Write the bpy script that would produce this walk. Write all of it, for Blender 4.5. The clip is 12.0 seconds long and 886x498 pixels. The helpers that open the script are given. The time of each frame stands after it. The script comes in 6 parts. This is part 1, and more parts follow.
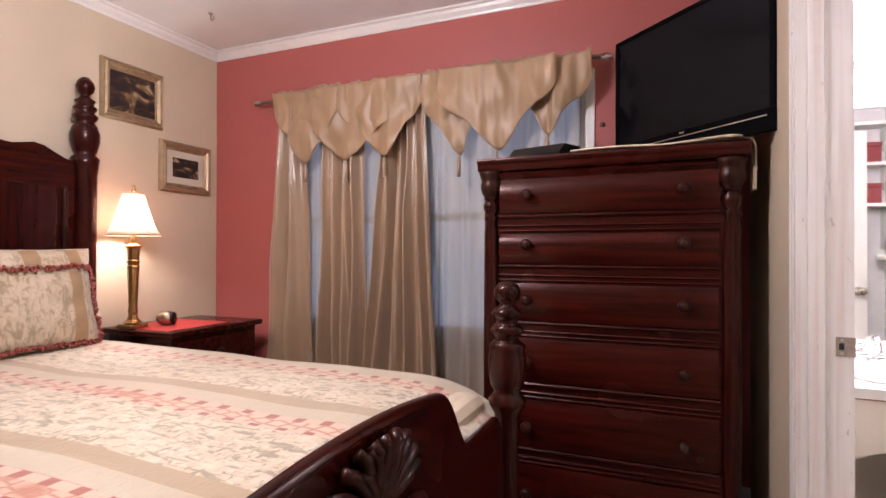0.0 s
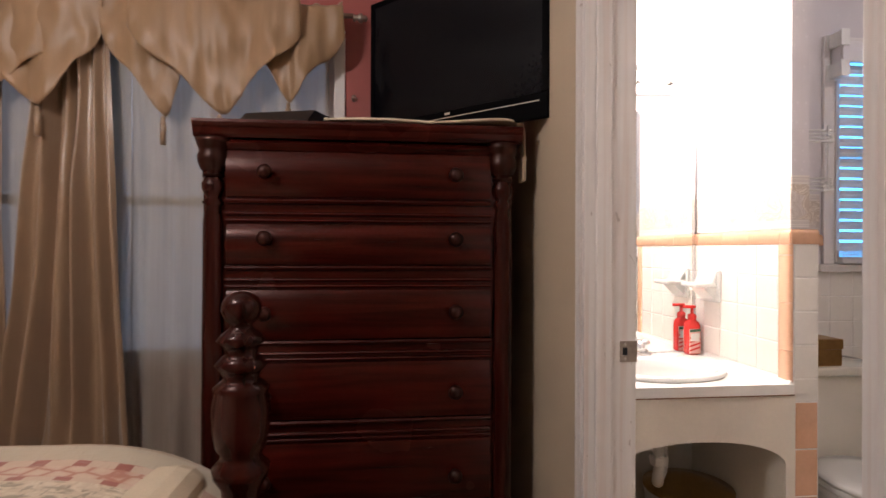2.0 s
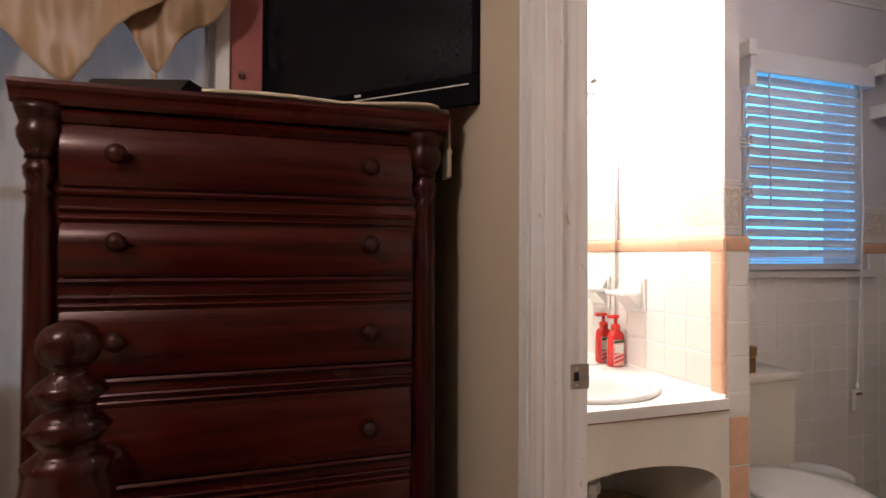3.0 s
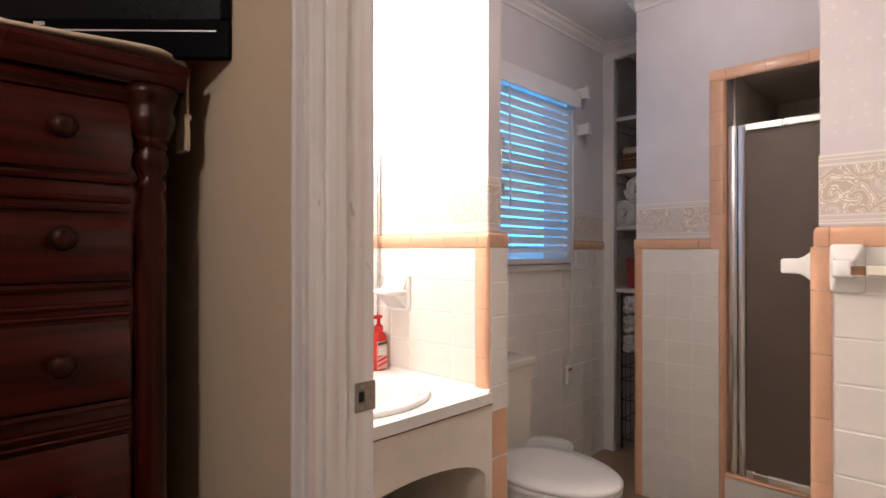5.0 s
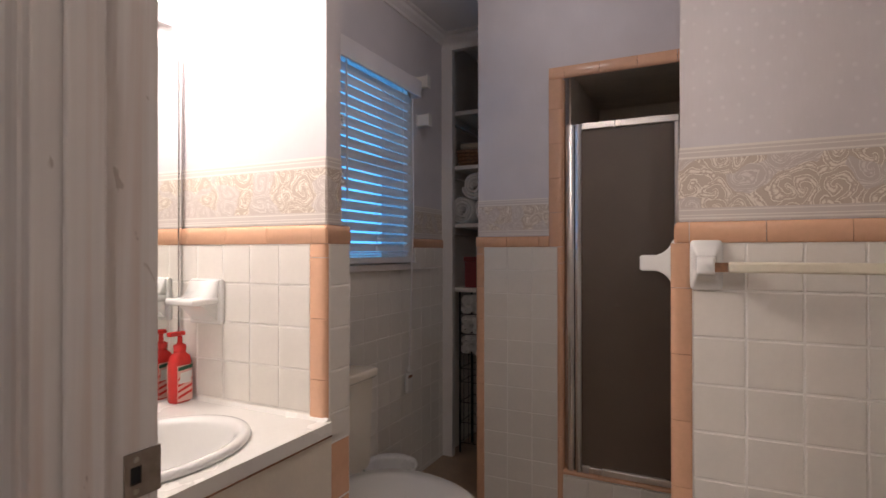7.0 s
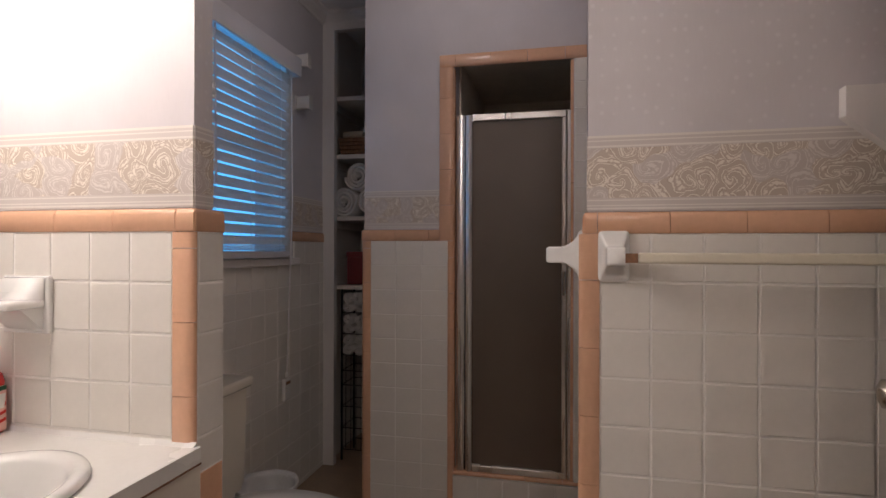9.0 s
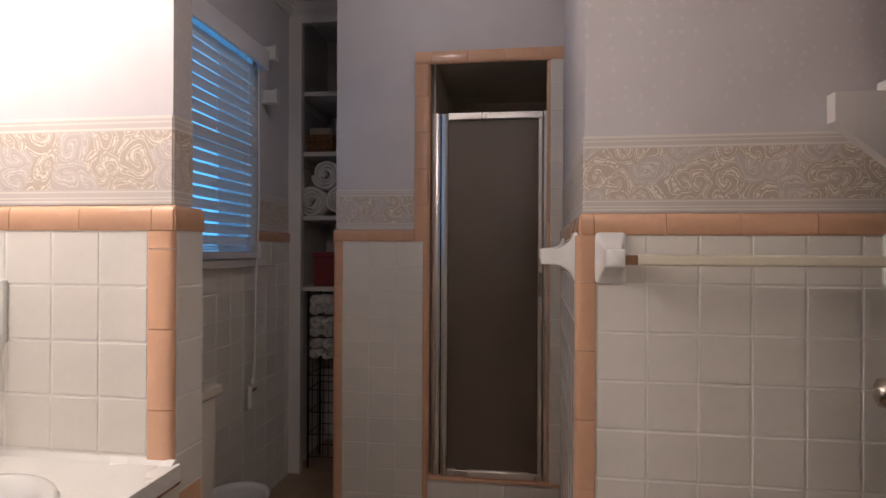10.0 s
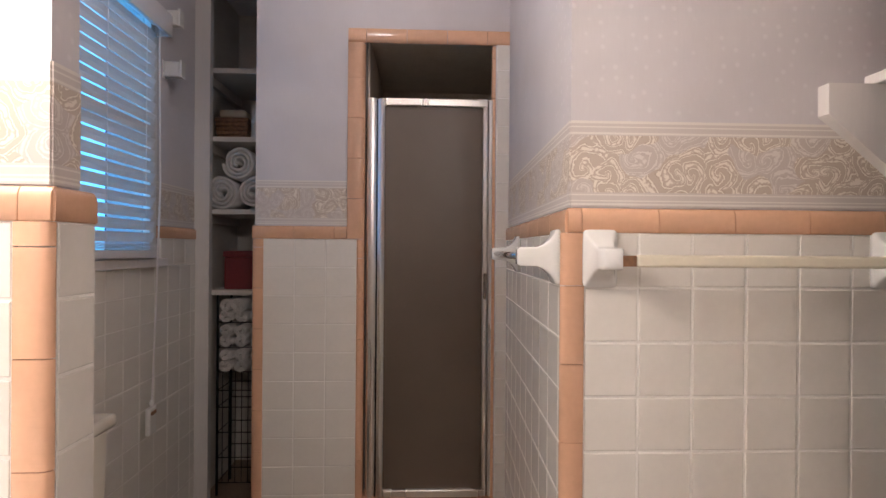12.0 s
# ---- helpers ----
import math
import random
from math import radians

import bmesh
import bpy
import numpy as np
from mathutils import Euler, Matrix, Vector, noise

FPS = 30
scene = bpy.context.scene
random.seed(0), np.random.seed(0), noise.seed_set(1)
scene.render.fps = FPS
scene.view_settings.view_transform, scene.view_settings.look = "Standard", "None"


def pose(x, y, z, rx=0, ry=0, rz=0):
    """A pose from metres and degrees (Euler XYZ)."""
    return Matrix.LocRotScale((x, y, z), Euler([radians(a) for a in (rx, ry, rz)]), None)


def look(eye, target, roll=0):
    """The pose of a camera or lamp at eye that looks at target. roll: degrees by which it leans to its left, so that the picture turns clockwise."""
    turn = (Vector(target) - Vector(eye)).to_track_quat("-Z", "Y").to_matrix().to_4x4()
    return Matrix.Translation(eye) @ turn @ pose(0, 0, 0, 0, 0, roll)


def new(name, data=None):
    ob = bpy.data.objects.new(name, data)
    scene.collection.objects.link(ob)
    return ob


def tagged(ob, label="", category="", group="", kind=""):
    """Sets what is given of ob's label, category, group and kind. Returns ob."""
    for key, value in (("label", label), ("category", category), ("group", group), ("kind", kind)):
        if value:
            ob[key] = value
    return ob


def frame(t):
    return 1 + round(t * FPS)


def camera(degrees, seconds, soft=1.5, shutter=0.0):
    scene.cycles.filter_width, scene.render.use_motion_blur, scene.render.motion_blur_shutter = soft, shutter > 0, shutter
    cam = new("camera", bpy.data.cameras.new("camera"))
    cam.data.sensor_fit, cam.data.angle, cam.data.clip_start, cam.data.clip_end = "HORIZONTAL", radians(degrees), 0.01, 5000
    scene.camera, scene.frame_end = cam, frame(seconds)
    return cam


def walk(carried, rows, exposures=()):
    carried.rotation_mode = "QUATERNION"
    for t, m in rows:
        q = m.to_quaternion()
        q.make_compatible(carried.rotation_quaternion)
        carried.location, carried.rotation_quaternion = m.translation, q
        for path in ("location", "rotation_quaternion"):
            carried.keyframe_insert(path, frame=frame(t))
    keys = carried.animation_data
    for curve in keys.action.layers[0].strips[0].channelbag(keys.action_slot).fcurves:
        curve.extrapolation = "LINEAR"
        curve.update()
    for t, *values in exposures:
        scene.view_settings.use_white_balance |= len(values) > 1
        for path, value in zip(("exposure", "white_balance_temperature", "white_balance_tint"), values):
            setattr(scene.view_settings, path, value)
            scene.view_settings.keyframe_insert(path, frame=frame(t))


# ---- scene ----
cam = camera(79.2, 12.0, soft=1.5, shutter=0.3)
PATH = [
    (0, (0.020, 0.067, 1.195), (-0.760, 1.909, 1.207), 0.11),
    (0.5, (-0.020, 0.188, 1.192), (-0.670, 2.079, 1.201), 0.10),
    (1, (-0.066, 0.325, 1.204), (-0.394, 2.298, 1.211), 0.10),
    (1.5, (-0.123, 0.412, 1.204), (-0.147, 2.412, 1.214), 0.16),
    (2, (-0.159, 0.554, 1.196), (0.054, 2.542, 1.198), 0.19),
    (2.5, (-0.192, 0.701, 1.203), (0.224, 2.657, 1.215), 0.23),
    (4.3, (-0.160, 1.080, 1.203), (1.025, 2.691, 1.216), 0.17),
    (4.5, (-0.159, 1.083, 1.203), (1.126, 2.616, 1.214), 0.14),
    (5, (-0.147, 1.084, 1.205), (1.280, 2.485, 1.214), 0.06),
    (5.5, (-0.110, 1.135, 1.202), (1.400, 2.447, 1.209), 0.02),
    (6, (-0.050, 1.207, 1.201), (1.567, 2.383, 1.208), 0.02),
    (6.5, (0.012, 1.262, 1.207), (1.747, 2.257, 1.214), 0.01),
    (7, (0.053, 1.290, 1.198), (1.849, 2.169, 1.206), -0.03),
    (7.5, (0.110, 1.337, 1.196), (1.974, 2.061, 1.200), 0.02),
    (9.5, (0.166, 1.441, 1.179), (2.134, 1.800, 1.180), 0.20),
    (10, (0.188, 1.500, 1.183), (2.171, 1.764, 1.185), 0.28),
    (10.5, (0.267, 1.527, 1.173), (2.262, 1.678, 1.174), 0.31),
    (11, (0.346, 1.572, 1.165), (2.346, 1.579, 1.165), 0.37),
    (11.5, (0.380, 1.626, 1.174), (2.378, 1.544, 1.175), 0.38),
    (12, (0.378, 1.639, 1.183), (2.376, 1.558, 1.182), 0.43),
]
EXPOSURES = [(0.0, 1.1, 5700, 12), (0.5, 1.0, 5700, 12), (1.0, 0.74, 5900, 11), (1.5, 0.53, 6100, 10), (2.5, 0.14, 6350, 10), (4.5, 0.24, 6400, 10), (5.5, -0.03, 6400, 10), (6.5, -0.46, 6350, 10), (7.5, -0.85, 6300, 10), (9.5, -0.98, 6300, 10), (10.5, -0.65, 6300, 10), (11.0, -0.25, 6300, 9), (12.0, -0.02, 6300, 9)]
walk(cam, [(t, look(eye, target, roll)) for t, eye, target, roll in PATH], EXPOSURES)

# ---- light ----
world = bpy.data.worlds.new("world")
scene.world = world
world.use_nodes = True
wbg = world.node_tree.nodes["Background"]
wbg.inputs[0].default_value = (0.25, 0.45, 0.9, 1)
wbg.inputs[1].default_value = 0.25


def lamp(name, kind, at, energy, colour, size):
    data = bpy.data.lights.new(name, kind)
    data.energy, data.color = energy, colour
    data.shadow_soft_size = size
    ob = new(name, data)
    ob.location = at
    return ob


# Fan bulbs stay out of view; added to carry the bedroom's main light.
CEIL_LAMP = (-1.30, 1.02, 2.22)
for i in range(3):
    lamp("fan_bulb_light", "POINT", (CEIL_LAMP[0] + 0.12 * math.cos(i * 2.1), CEIL_LAMP[1] + 0.12 * math.sin(i * 2.1), CEIL_LAMP[2]), 12.2, (1.0, 0.90, 0.87), 0.05)
for i in range(4):
    lamp("vanity_bulb_light", "POINT", (0.60 + 0.14 * i, 2.565, 1.90), 5.6, (1.0, 0.895, 0.885), 0.04)
# Unseen bulb, assumed from shadows under the rod brackets; brightens the upper shower wall.
lamp("bathroom_ceiling_bulb_light", "POINT", (1.85, 1.85, 2.385), 4.5, (1.0, 0.895, 0.885), 0.05)
lamp("bedside_bulb_light", "POINT", (-2.74, 2.147, 1.37), 7.0, (1.0, 0.87, 0.74), 0.03)


# ---- materials ----
def node(nt, kind, **sets):
    n = nt.nodes.new(kind)
    for key, value in sets.items():
        n.inputs[key.replace("_", " ")].default_value = value
    return n


def ramp(nt, fac, stops, constant=False):
    n = nt.nodes.new("ShaderNodeValToRGB")
    if constant:
        n.color_ramp.interpolation = "CONSTANT"
    el = n.color_ramp.elements
    while len(el) < len(stops):
        el.new(0.5)
    for e, (at, c) in zip(el, stops):
        e.position, e.color = at, (*c, 1)
    nt.links.new(fac, n.inputs[0])
    return n.outputs[0]


def mixc(nt, fac, a, b, how="MIX"):
    n = nt.nodes.new("ShaderNodeMix")
    n.data_type, n.blend_type = "RGBA", how
    for sock, value in ((n.inputs[0], fac), (n.inputs[6], a), (n.inputs[7], b)):
        if isinstance(value, (int, float)):
            sock.default_value = value
        elif isinstance(value, tuple):
            sock.default_value = (*value, 1)
        else:
            nt.links.new(value, sock)
    return n.outputs[2]


def mathn(nt, how, a, b=0.0):
    n = nt.nodes.new("ShaderNodeMath")
    n.operation = how
    for sock, value in ((n.inputs[0], a), (n.inputs[1], b)):
        if isinstance(value, (int, float)):
            sock.default_value = value
        else:
            nt.links.new(value, sock)
    return n.outputs[0]


def coords(nt, scale=(1, 1, 1), turn=(0, 0, 0)):
    tc = nt.nodes.new("ShaderNodeTexCoord")
    mp = nt.nodes.new("ShaderNodeMapping")
    mp.inputs["Scale"].default_value = scale
    mp.inputs["Rotation"].default_value = turn
    nt.links.new(tc.outputs["Object"], mp.inputs[0])
    return mp.outputs[0]


def noise_tex(nt, vec, scale, detail=3.0, distortion=0.0, rough=0.5):
    n = node(nt, "ShaderNodeTexNoise", Scale=scale, Detail=detail, Distortion=distortion, Roughness=rough)
    nt.links.new(vec, n.inputs["Vector"])
    return n.outputs["Fac"]


def material(name, colour, rough=0.5, metal=0.0, vary=0.06, scale=6.0, fine=90.0, bump=0.0, stretch=(1, 1, 1), coat=0.0, each=0.0, spec=0.5):
    """A plain surface with large blotches, fine grain and a little relief."""
    m = bpy.data.materials.new(name)
    m.use_nodes = True
    nt = m.node_tree
    b = nt.nodes["Principled BSDF"]
    vec = coords(nt, stretch)
    big, small = noise_tex(nt, vec, scale, 4.0), noise_tex(nt, vec, fine, 2.0)
    both = mathn(nt, "ADD", mathn(nt, "MULTIPLY", big, 0.65), mathn(nt, "MULTIPLY", small, 0.35))
    lo, hi = tuple(c * (1 - vary) for c in colour), tuple(min(1, c * (1 + vary)) for c in colour)
    c = ramp(nt, both, [(0.3, lo), (0.7, hi)])
    if each:
        info = nt.nodes.new("ShaderNodeObjectInfo")
        c = mixc(nt, 1.0, c, ramp(nt, info.outputs["Random"], [(0, (1 - each,) * 3), (1, (1, 1, 1))]), "MULTIPLY")
    nt.links.new(c, b.inputs["Base Color"])
    r = ramp(nt, big, [(0.3, (max(0.02, rough * 0.85),) * 3), (0.7, (min(1, rough * 1.2),) * 3)])
    nt.links.new(r, b.inputs["Roughness"])
    b.inputs["Metallic"].default_value = metal
    b.inputs["Coat Weight"].default_value = coat
    b.inputs["Coat Roughness"].default_value = 0.12
    b.inputs["Specular IOR Level"].default_value = spec
    if bump:
        bp = node(nt, "ShaderNodeBump", Strength=bump, Distance=0.002)
        nt.links.new(both, bp.inputs["Height"])
        nt.links.new(bp.outputs[0], b.inputs["Normal"])
    return m


def wood(name, dark, light, axis, rough=0.34, coat=0.14):
    """Stained, varnished wood with long soft grain along one axis."""
    m = bpy.data.materials.new(name)
    m.use_nodes = True
    nt = m.node_tree
    b = nt.nodes["Principled BSDF"]
    grain = noise_tex(nt, coords(nt, tuple(0.7 if i == axis else 11.0 for i in range(3))), 3.0, 4.0, 0.35, 0.55)
    pore = noise_tex(nt, coords(nt, tuple(2.0 if i == axis else 90.0 for i in range(3))), 3.0, 2.0)
    patch = noise_tex(nt, coords(nt), 3.0, 2.0)
    c = ramp(nt, grain, [(0.27, dark), (0.74, light)])
    c = mixc(nt, mathn(nt, "MULTIPLY", pore, 0.35), c, dark)
    c = mixc(nt, mathn(nt, "MULTIPLY", patch, 0.45), c, dark)
    nt.links.new(c, b.inputs["Base Color"])
    nt.links.new(ramp(nt, patch, [(0.2, (rough * 0.85,) * 3), (0.8, (rough * 1.2,) * 3)]), b.inputs["Roughness"])
    b.inputs["Coat Weight"].default_value = coat
    b.inputs["Specular IOR Level"].default_value = 0.22
    b.inputs["Specular Tint"].default_value = (1.0, 0.62, 0.55, 1)
    b.inputs["Coat Roughness"].default_value = 0.13
    bp = node(nt, "ShaderNodeBump", Strength=0.05, Distance=0.001)
    nt.links.new(pore, bp.inputs["Height"])
    nt.links.new(bp.outputs[0], b.inputs["Normal"])
    return m


def worn_paint(name, colour, stain):
    """Gloss paint on wood: long upright brush marks, tan wear in streaks and a few chips."""
    m = bpy.data.materials.new(name)
    m.use_nodes = True
    nt = m.node_tree
    b = nt.nodes["Principled BSDF"]
    brush = noise_tex(nt, coords(nt, (60, 60, 1.2)), 2.0, 3.0)
    streak = noise_tex(nt, coords(nt, (26, 26, 0.7)), 1.6, 4.0, 0.3)
    chip = noise_tex(nt, coords(nt, (1, 1, 0.45)), 34.0, 3.0, 0.6)
    c = ramp(nt, brush, [(0.3, tuple(v * 0.93 for v in colour)), (0.7, colour)])
    c = mixc(nt, mathn(nt, "MULTIPLY", ramp(nt, streak, [(0.52, (0, 0, 0)), (0.72, (1, 1, 1))]), 0.55), c, stain)
    c = mixc(nt, mathn(nt, "MULTIPLY", ramp(nt, chip, [(0.70, (0, 0, 0)), (0.73, (1, 1, 1))]), 0.6), c, tuple(v * 0.6 for v in stain))
    nt.links.new(c, b.inputs["Base Color"])
    nt.links.new(ramp(nt, streak, [(0.3, (0.30,) * 3), (0.7, (0.45,) * 3)]), b.inputs["Roughness"])
    bp = node(nt, "ShaderNodeBump", Strength=0.12, Distance=0.001)
    nt.links.new(brush, bp.inputs["Height"])
    nt.links.new(bp.outputs[0], b.inputs["Normal"])
    return m


def glow(name, colour, strength):
    m = bpy.data.materials.new(name)
    m.use_nodes = True
    b = m.node_tree.nodes["Principled BSDF"]
    b.inputs["Base Color"].default_value = (*colour, 1)
    b.inputs["Emission Color"].default_value = (*colour, 1)
    b.inputs["Emission Strength"].default_value = strength
    return m


def satin(name, colour, shine, rough, fold=60.0, sheer=0.0, through_light=0.45):
    """Woven satin with fine threads; sheer: how much light passes."""
    m = bpy.data.materials.new(name)
    m.use_nodes = True
    nt = m.node_tree
    b = nt.nodes["Principled BSDF"]
    vec = coords(nt, (fold, fold, 3.0))
    streak = noise_tex(nt, vec, 1.0, 3.0)
    blot = noise_tex(nt, coords(nt), 5.0, 3.0)
    c = ramp(nt, streak, [(0.3, tuple(v * 0.95 for v in colour)), (0.7, tuple(min(1, v * 1.04) for v in colour))])
    c = mixc(nt, mathn(nt, "MULTIPLY", blot, 0.3), c, tuple(v * 0.8 for v in colour))
    nt.links.new(c, b.inputs["Base Color"])
    b.inputs["Roughness"].default_value = rough
    b.inputs["Specular IOR Level"].default_value = shine
    b.inputs["Sheen Weight"].default_value = 0.3
    bp = node(nt, "ShaderNodeBump", Strength=0.06, Distance=0.002)
    nt.links.new(streak, bp.inputs["Height"])
    nt.links.new(bp.outputs[0], b.inputs["Normal"])
    if sheer:
        out = nt.nodes["Material Output"]
        tl = nt.nodes.new("ShaderNodeBsdfTranslucent")
        tp = nt.nodes.new("ShaderNodeBsdfTransparent")
        nt.links.new(c, tl.inputs[0])
        m1, m2 = nt.nodes.new("ShaderNodeMixShader"), nt.nodes.new("ShaderNodeMixShader")
        m1.inputs[0].default_value, m2.inputs[0].default_value = through_light, sheer
        nt.links.new(b.outputs[0], m1.inputs[1])
        nt.links.new(tl.outputs[0], m1.inputs[2])
        nt.links.new(m1.outputs[0], m2.inputs[1])
        nt.links.new(tp.outputs[0], m2.inputs[2])
        nt.links.new(m2.outputs[0], out.inputs[0])
    return m


def wallpaper(name, colour, dot):
    """Pale paper with small scattered sprigs."""
    m = bpy.data.materials.new(name)
    m.use_nodes = True
    nt = m.node_tree
    b = nt.nodes["Principled BSDF"]
    v = node(nt, "ShaderNodeTexVoronoi", Scale=33.0, Randomness=0.5)
    nt.links.new(coords(nt), v.inputs["Vector"])
    spots = ramp(nt, v.outputs["Distance"], [(0.10, (1, 1, 1)), (0.22, (0, 0, 0))])
    weave = noise_tex(nt, coords(nt, (1, 1, 0.12)), 260.0, 2.0)
    cloud = noise_tex(nt, coords(nt), 7.0, 4.0)
    c = ramp(nt, cloud, [(0.3, tuple(x * 0.94 for x in colour)), (0.7, colour)])
    c = mixc(nt, mathn(nt, "MULTIPLY", weave, 0.16), c, tuple(x * 0.7 for x in colour))
    c = mixc(nt, mathn(nt, "MULTIPLY", spots, 0.32), c, dot)
    nt.links.new(c, b.inputs["Base Color"])
    b.inputs["Roughness"].default_value = 0.55
    b.inputs["Specular IOR Level"].default_value = 0.3
    return m


def border_paper(name, z0, z1):
    """Paisley border: taupe scrolls and outlined teardrops on cream between ruled bands."""
    m = bpy.data.materials.new(name)
    m.use_nodes = True
    nt = m.node_tree
    b = nt.nodes["Principled BSDF"]
    pos = coords(nt)
    sep = nt.nodes.new("ShaderNodeSeparateXYZ")
    nt.links.new(pos, sep.inputs[0])
    uv = nt.nodes.new("ShaderNodeCombineXYZ")
    nt.links.new(mathn(nt, "ADD", sep.outputs[0], sep.outputs[1]), uv.inputs[0])
    nt.links.new(mathn(nt, "MULTIPLY", sep.outputs[2], 1.15), uv.inputs[1])
    warp = nt.nodes.new("ShaderNodeCombineXYZ")
    nt.links.new(mathn(nt, "ADD", mathn(nt, "ADD", sep.outputs[0], sep.outputs[1]), mathn(nt, "MULTIPLY", noise_tex(nt, pos, 13.0, 1.0), 0.07)), warp.inputs[0])
    nt.links.new(mathn(nt, "ADD", sep.outputs[2], mathn(nt, "MULTIPLY", noise_tex(nt, pos, 16.0, 1.0), 0.05)), warp.inputs[1])
    big = nt.nodes.new("ShaderNodeVectorMath")
    big.operation = "SCALE"
    nt.links.new(warp.outputs[0], big.inputs[0])
    big.inputs["Scale"].default_value = 17.0
    cell = node(nt, "ShaderNodeTexVoronoi", Scale=1.0, Randomness=0.9)
    cell.voronoi_dimensions = "2D"
    nt.links.new(big.outputs[0], cell.inputs["Vector"])
    off = nt.nodes.new("ShaderNodeVectorMath")
    off.operation = "SUBTRACT"
    nt.links.new(big.outputs[0], off.inputs[0])
    nt.links.new(cell.outputs["Position"], off.inputs[1])
    o = nt.nodes.new("ShaderNodeSeparateXYZ")
    nt.links.new(off.outputs[0], o.inputs[0])
    phase = nt.nodes.new("ShaderNodeSeparateXYZ")
    nt.links.new(cell.outputs["Color"], phase.inputs[0])
    turn = mathn(nt, "ARCTAN2", o.outputs[1], o.outputs[0])
    arm = mathn(nt, "ADD", mathn(nt, "SUBTRACT", mathn(nt, "MULTIPLY", cell.outputs["Distance"], 15.0), turn), mathn(nt, "MULTIPLY", phase.outputs[0], 6.28))
    scroll = mathn(nt, "ADD", mathn(nt, "MULTIPLY", mathn(nt, "SINE", arm), 0.36), 0.5)
    leafy = noise_tex(nt, uv.outputs[0], 80.0, 1.0, 1.2)
    lines = mathn(nt, "ADD", scroll, mathn(nt, "MULTIPLY", mathn(nt, "SUBTRACT", leafy, 0.5), 0.55))
    cream, taupe, deep, lilac = (0.78, 0.71, 0.62), (0.535, 0.445, 0.365), (0.43, 0.345, 0.27), (0.58, 0.535, 0.535)
    one, nil = (1, 1, 1), (0, 0, 0)
    c = ramp(nt, lines, [(0.14, taupe), (0.28, taupe), (0.34, deep), (0.39, cream), (0.54, cream), (0.60, deep), (0.66, taupe), (0.78, taupe), (0.84, cream)])
    c = mixc(nt, mathn(nt, "MULTIPLY", ramp(nt, phase.outputs[1], [(0.60, nil), (0.64, one)]), 0.45), c, lilac)
    h = mathn(nt, "DIVIDE", mathn(nt, "SUBTRACT", sep.outputs[2], z0), z1 - z0)
    band = ramp(nt, h, [(0.0, one), (0.17, nil), (0.83, one)], True)
    pale, mid = (0.75, 0.70, 0.64), (0.61, 0.55, 0.51)
    rule = ramp(nt, h, [(0.0, mid), (0.02, pale), (0.045, mid), (0.065, pale), (0.08, mid), (0.135, pale), (0.15, mid), (0.84, pale), (0.865, mid), (0.92, pale), (0.935, mid), (0.965, pale)], True)
    c = mixc(nt, band, c, rule)
    nt.links.new(c, b.inputs["Base Color"])
    b.inputs["Roughness"].default_value = 0.5
    return m


M_TILE = material("cream_glazed_tile", (0.82, 0.78, 0.715), 0.16, vary=0.03, scale=9, bump=0.05, each=0.035)
M_PEACH = material("peach_glazed_tile", (0.75, 0.445, 0.285), 0.16, vary=0.06, scale=14, bump=0.05, each=0.10)
M_GROUT = material("tile_grout", (0.86, 0.83, 0.78), 0.8, vary=0.12, fine=200)
M_PAPER = wallpaper("lilac_grey_wallpaper", (0.66, 0.62, 0.625), (0.80, 0.77, 0.77))
M_BORDER = border_paper("paisley_border", 1.268, 1.440)
M_BEIGE = material("beige_wall_paint", (0.59, 0.475, 0.345), 0.6, vary=0.04, scale=3, bump=0.08)
M_RED = material("brick_red_wall_paint", (0.39, 0.098, 0.085), 0.55, vary=0.06, scale=3, bump=0.08)
M_CEIL = material("white_ceiling_paint", (0.83, 0.81, 0.80), 0.85, vary=0.04, scale=3, fine=160, bump=0.25)
M_TRIM = material("white_gloss_trim", (0.76, 0.72, 0.69), 0.32, vary=0.05, scale=5, bump=0.05, stretch=(1, 1, 0.15))
M_CASING = worn_paint("worn_white_casing_paint", (0.77, 0.73, 0.70), (0.60, 0.47, 0.40))
M_WHITE = material("white_enamel", (0.80, 0.78, 0.74), 0.25, vary=0.03)
M_VANITY = material("cream_painted_wood", (0.76, 0.70, 0.60), 0.4, vary=0.05, bump=0.05)
M_IVORY = material("ivory_ceramic", (0.80, 0.745, 0.64), 0.12, vary=0.02, coat=0.4)
M_CERAMIC = material("white_ceramic", (0.80, 0.79, 0.76), 0.10, vary=0.02, coat=0.4)
M_CARPET = material("tan_carpet", (0.32, 0.24, 0.17), 0.95, vary=0.3, fine=400, bump=0.6)
M_FLOOR = material("tan_vinyl_floor", (0.34, 0.24, 0.16), 0.4, vary=0.2, scale=12, bump=0.1)
M_CHROME = material("chrome", (0.75, 0.75, 0.76), 0.14, metal=1.0, vary=0.04)
M_ALU = material("bright_aluminium", (0.86, 0.84, 0.81), 0.27, metal=1.0, vary=0.04, stretch=(1, 1, 0.05))
M_NICKEL = material("brushed_nickel", (0.45, 0.40, 0.34), 0.28, metal=1.0, vary=0.08)
M_BRASS = material("antique_brass", (0.42, 0.26, 0.10), 0.35, metal=1.0, vary=0.15, scale=25)
M_STEEL = material("worn_steel_plate", (0.30, 0.25, 0.21), 0.4, metal=1.0, vary=0.2, scale=60)
M_MIRROR = material("mirror_silver", (0.90, 0.91, 0.90), 0.02, metal=1.0, vary=0.0)
M_DARKGLASS = material("smoked_obscure_glass", (0.135, 0.100, 0.074), 0.38, vary=0.15, scale=3, fine=300, bump=0.15)
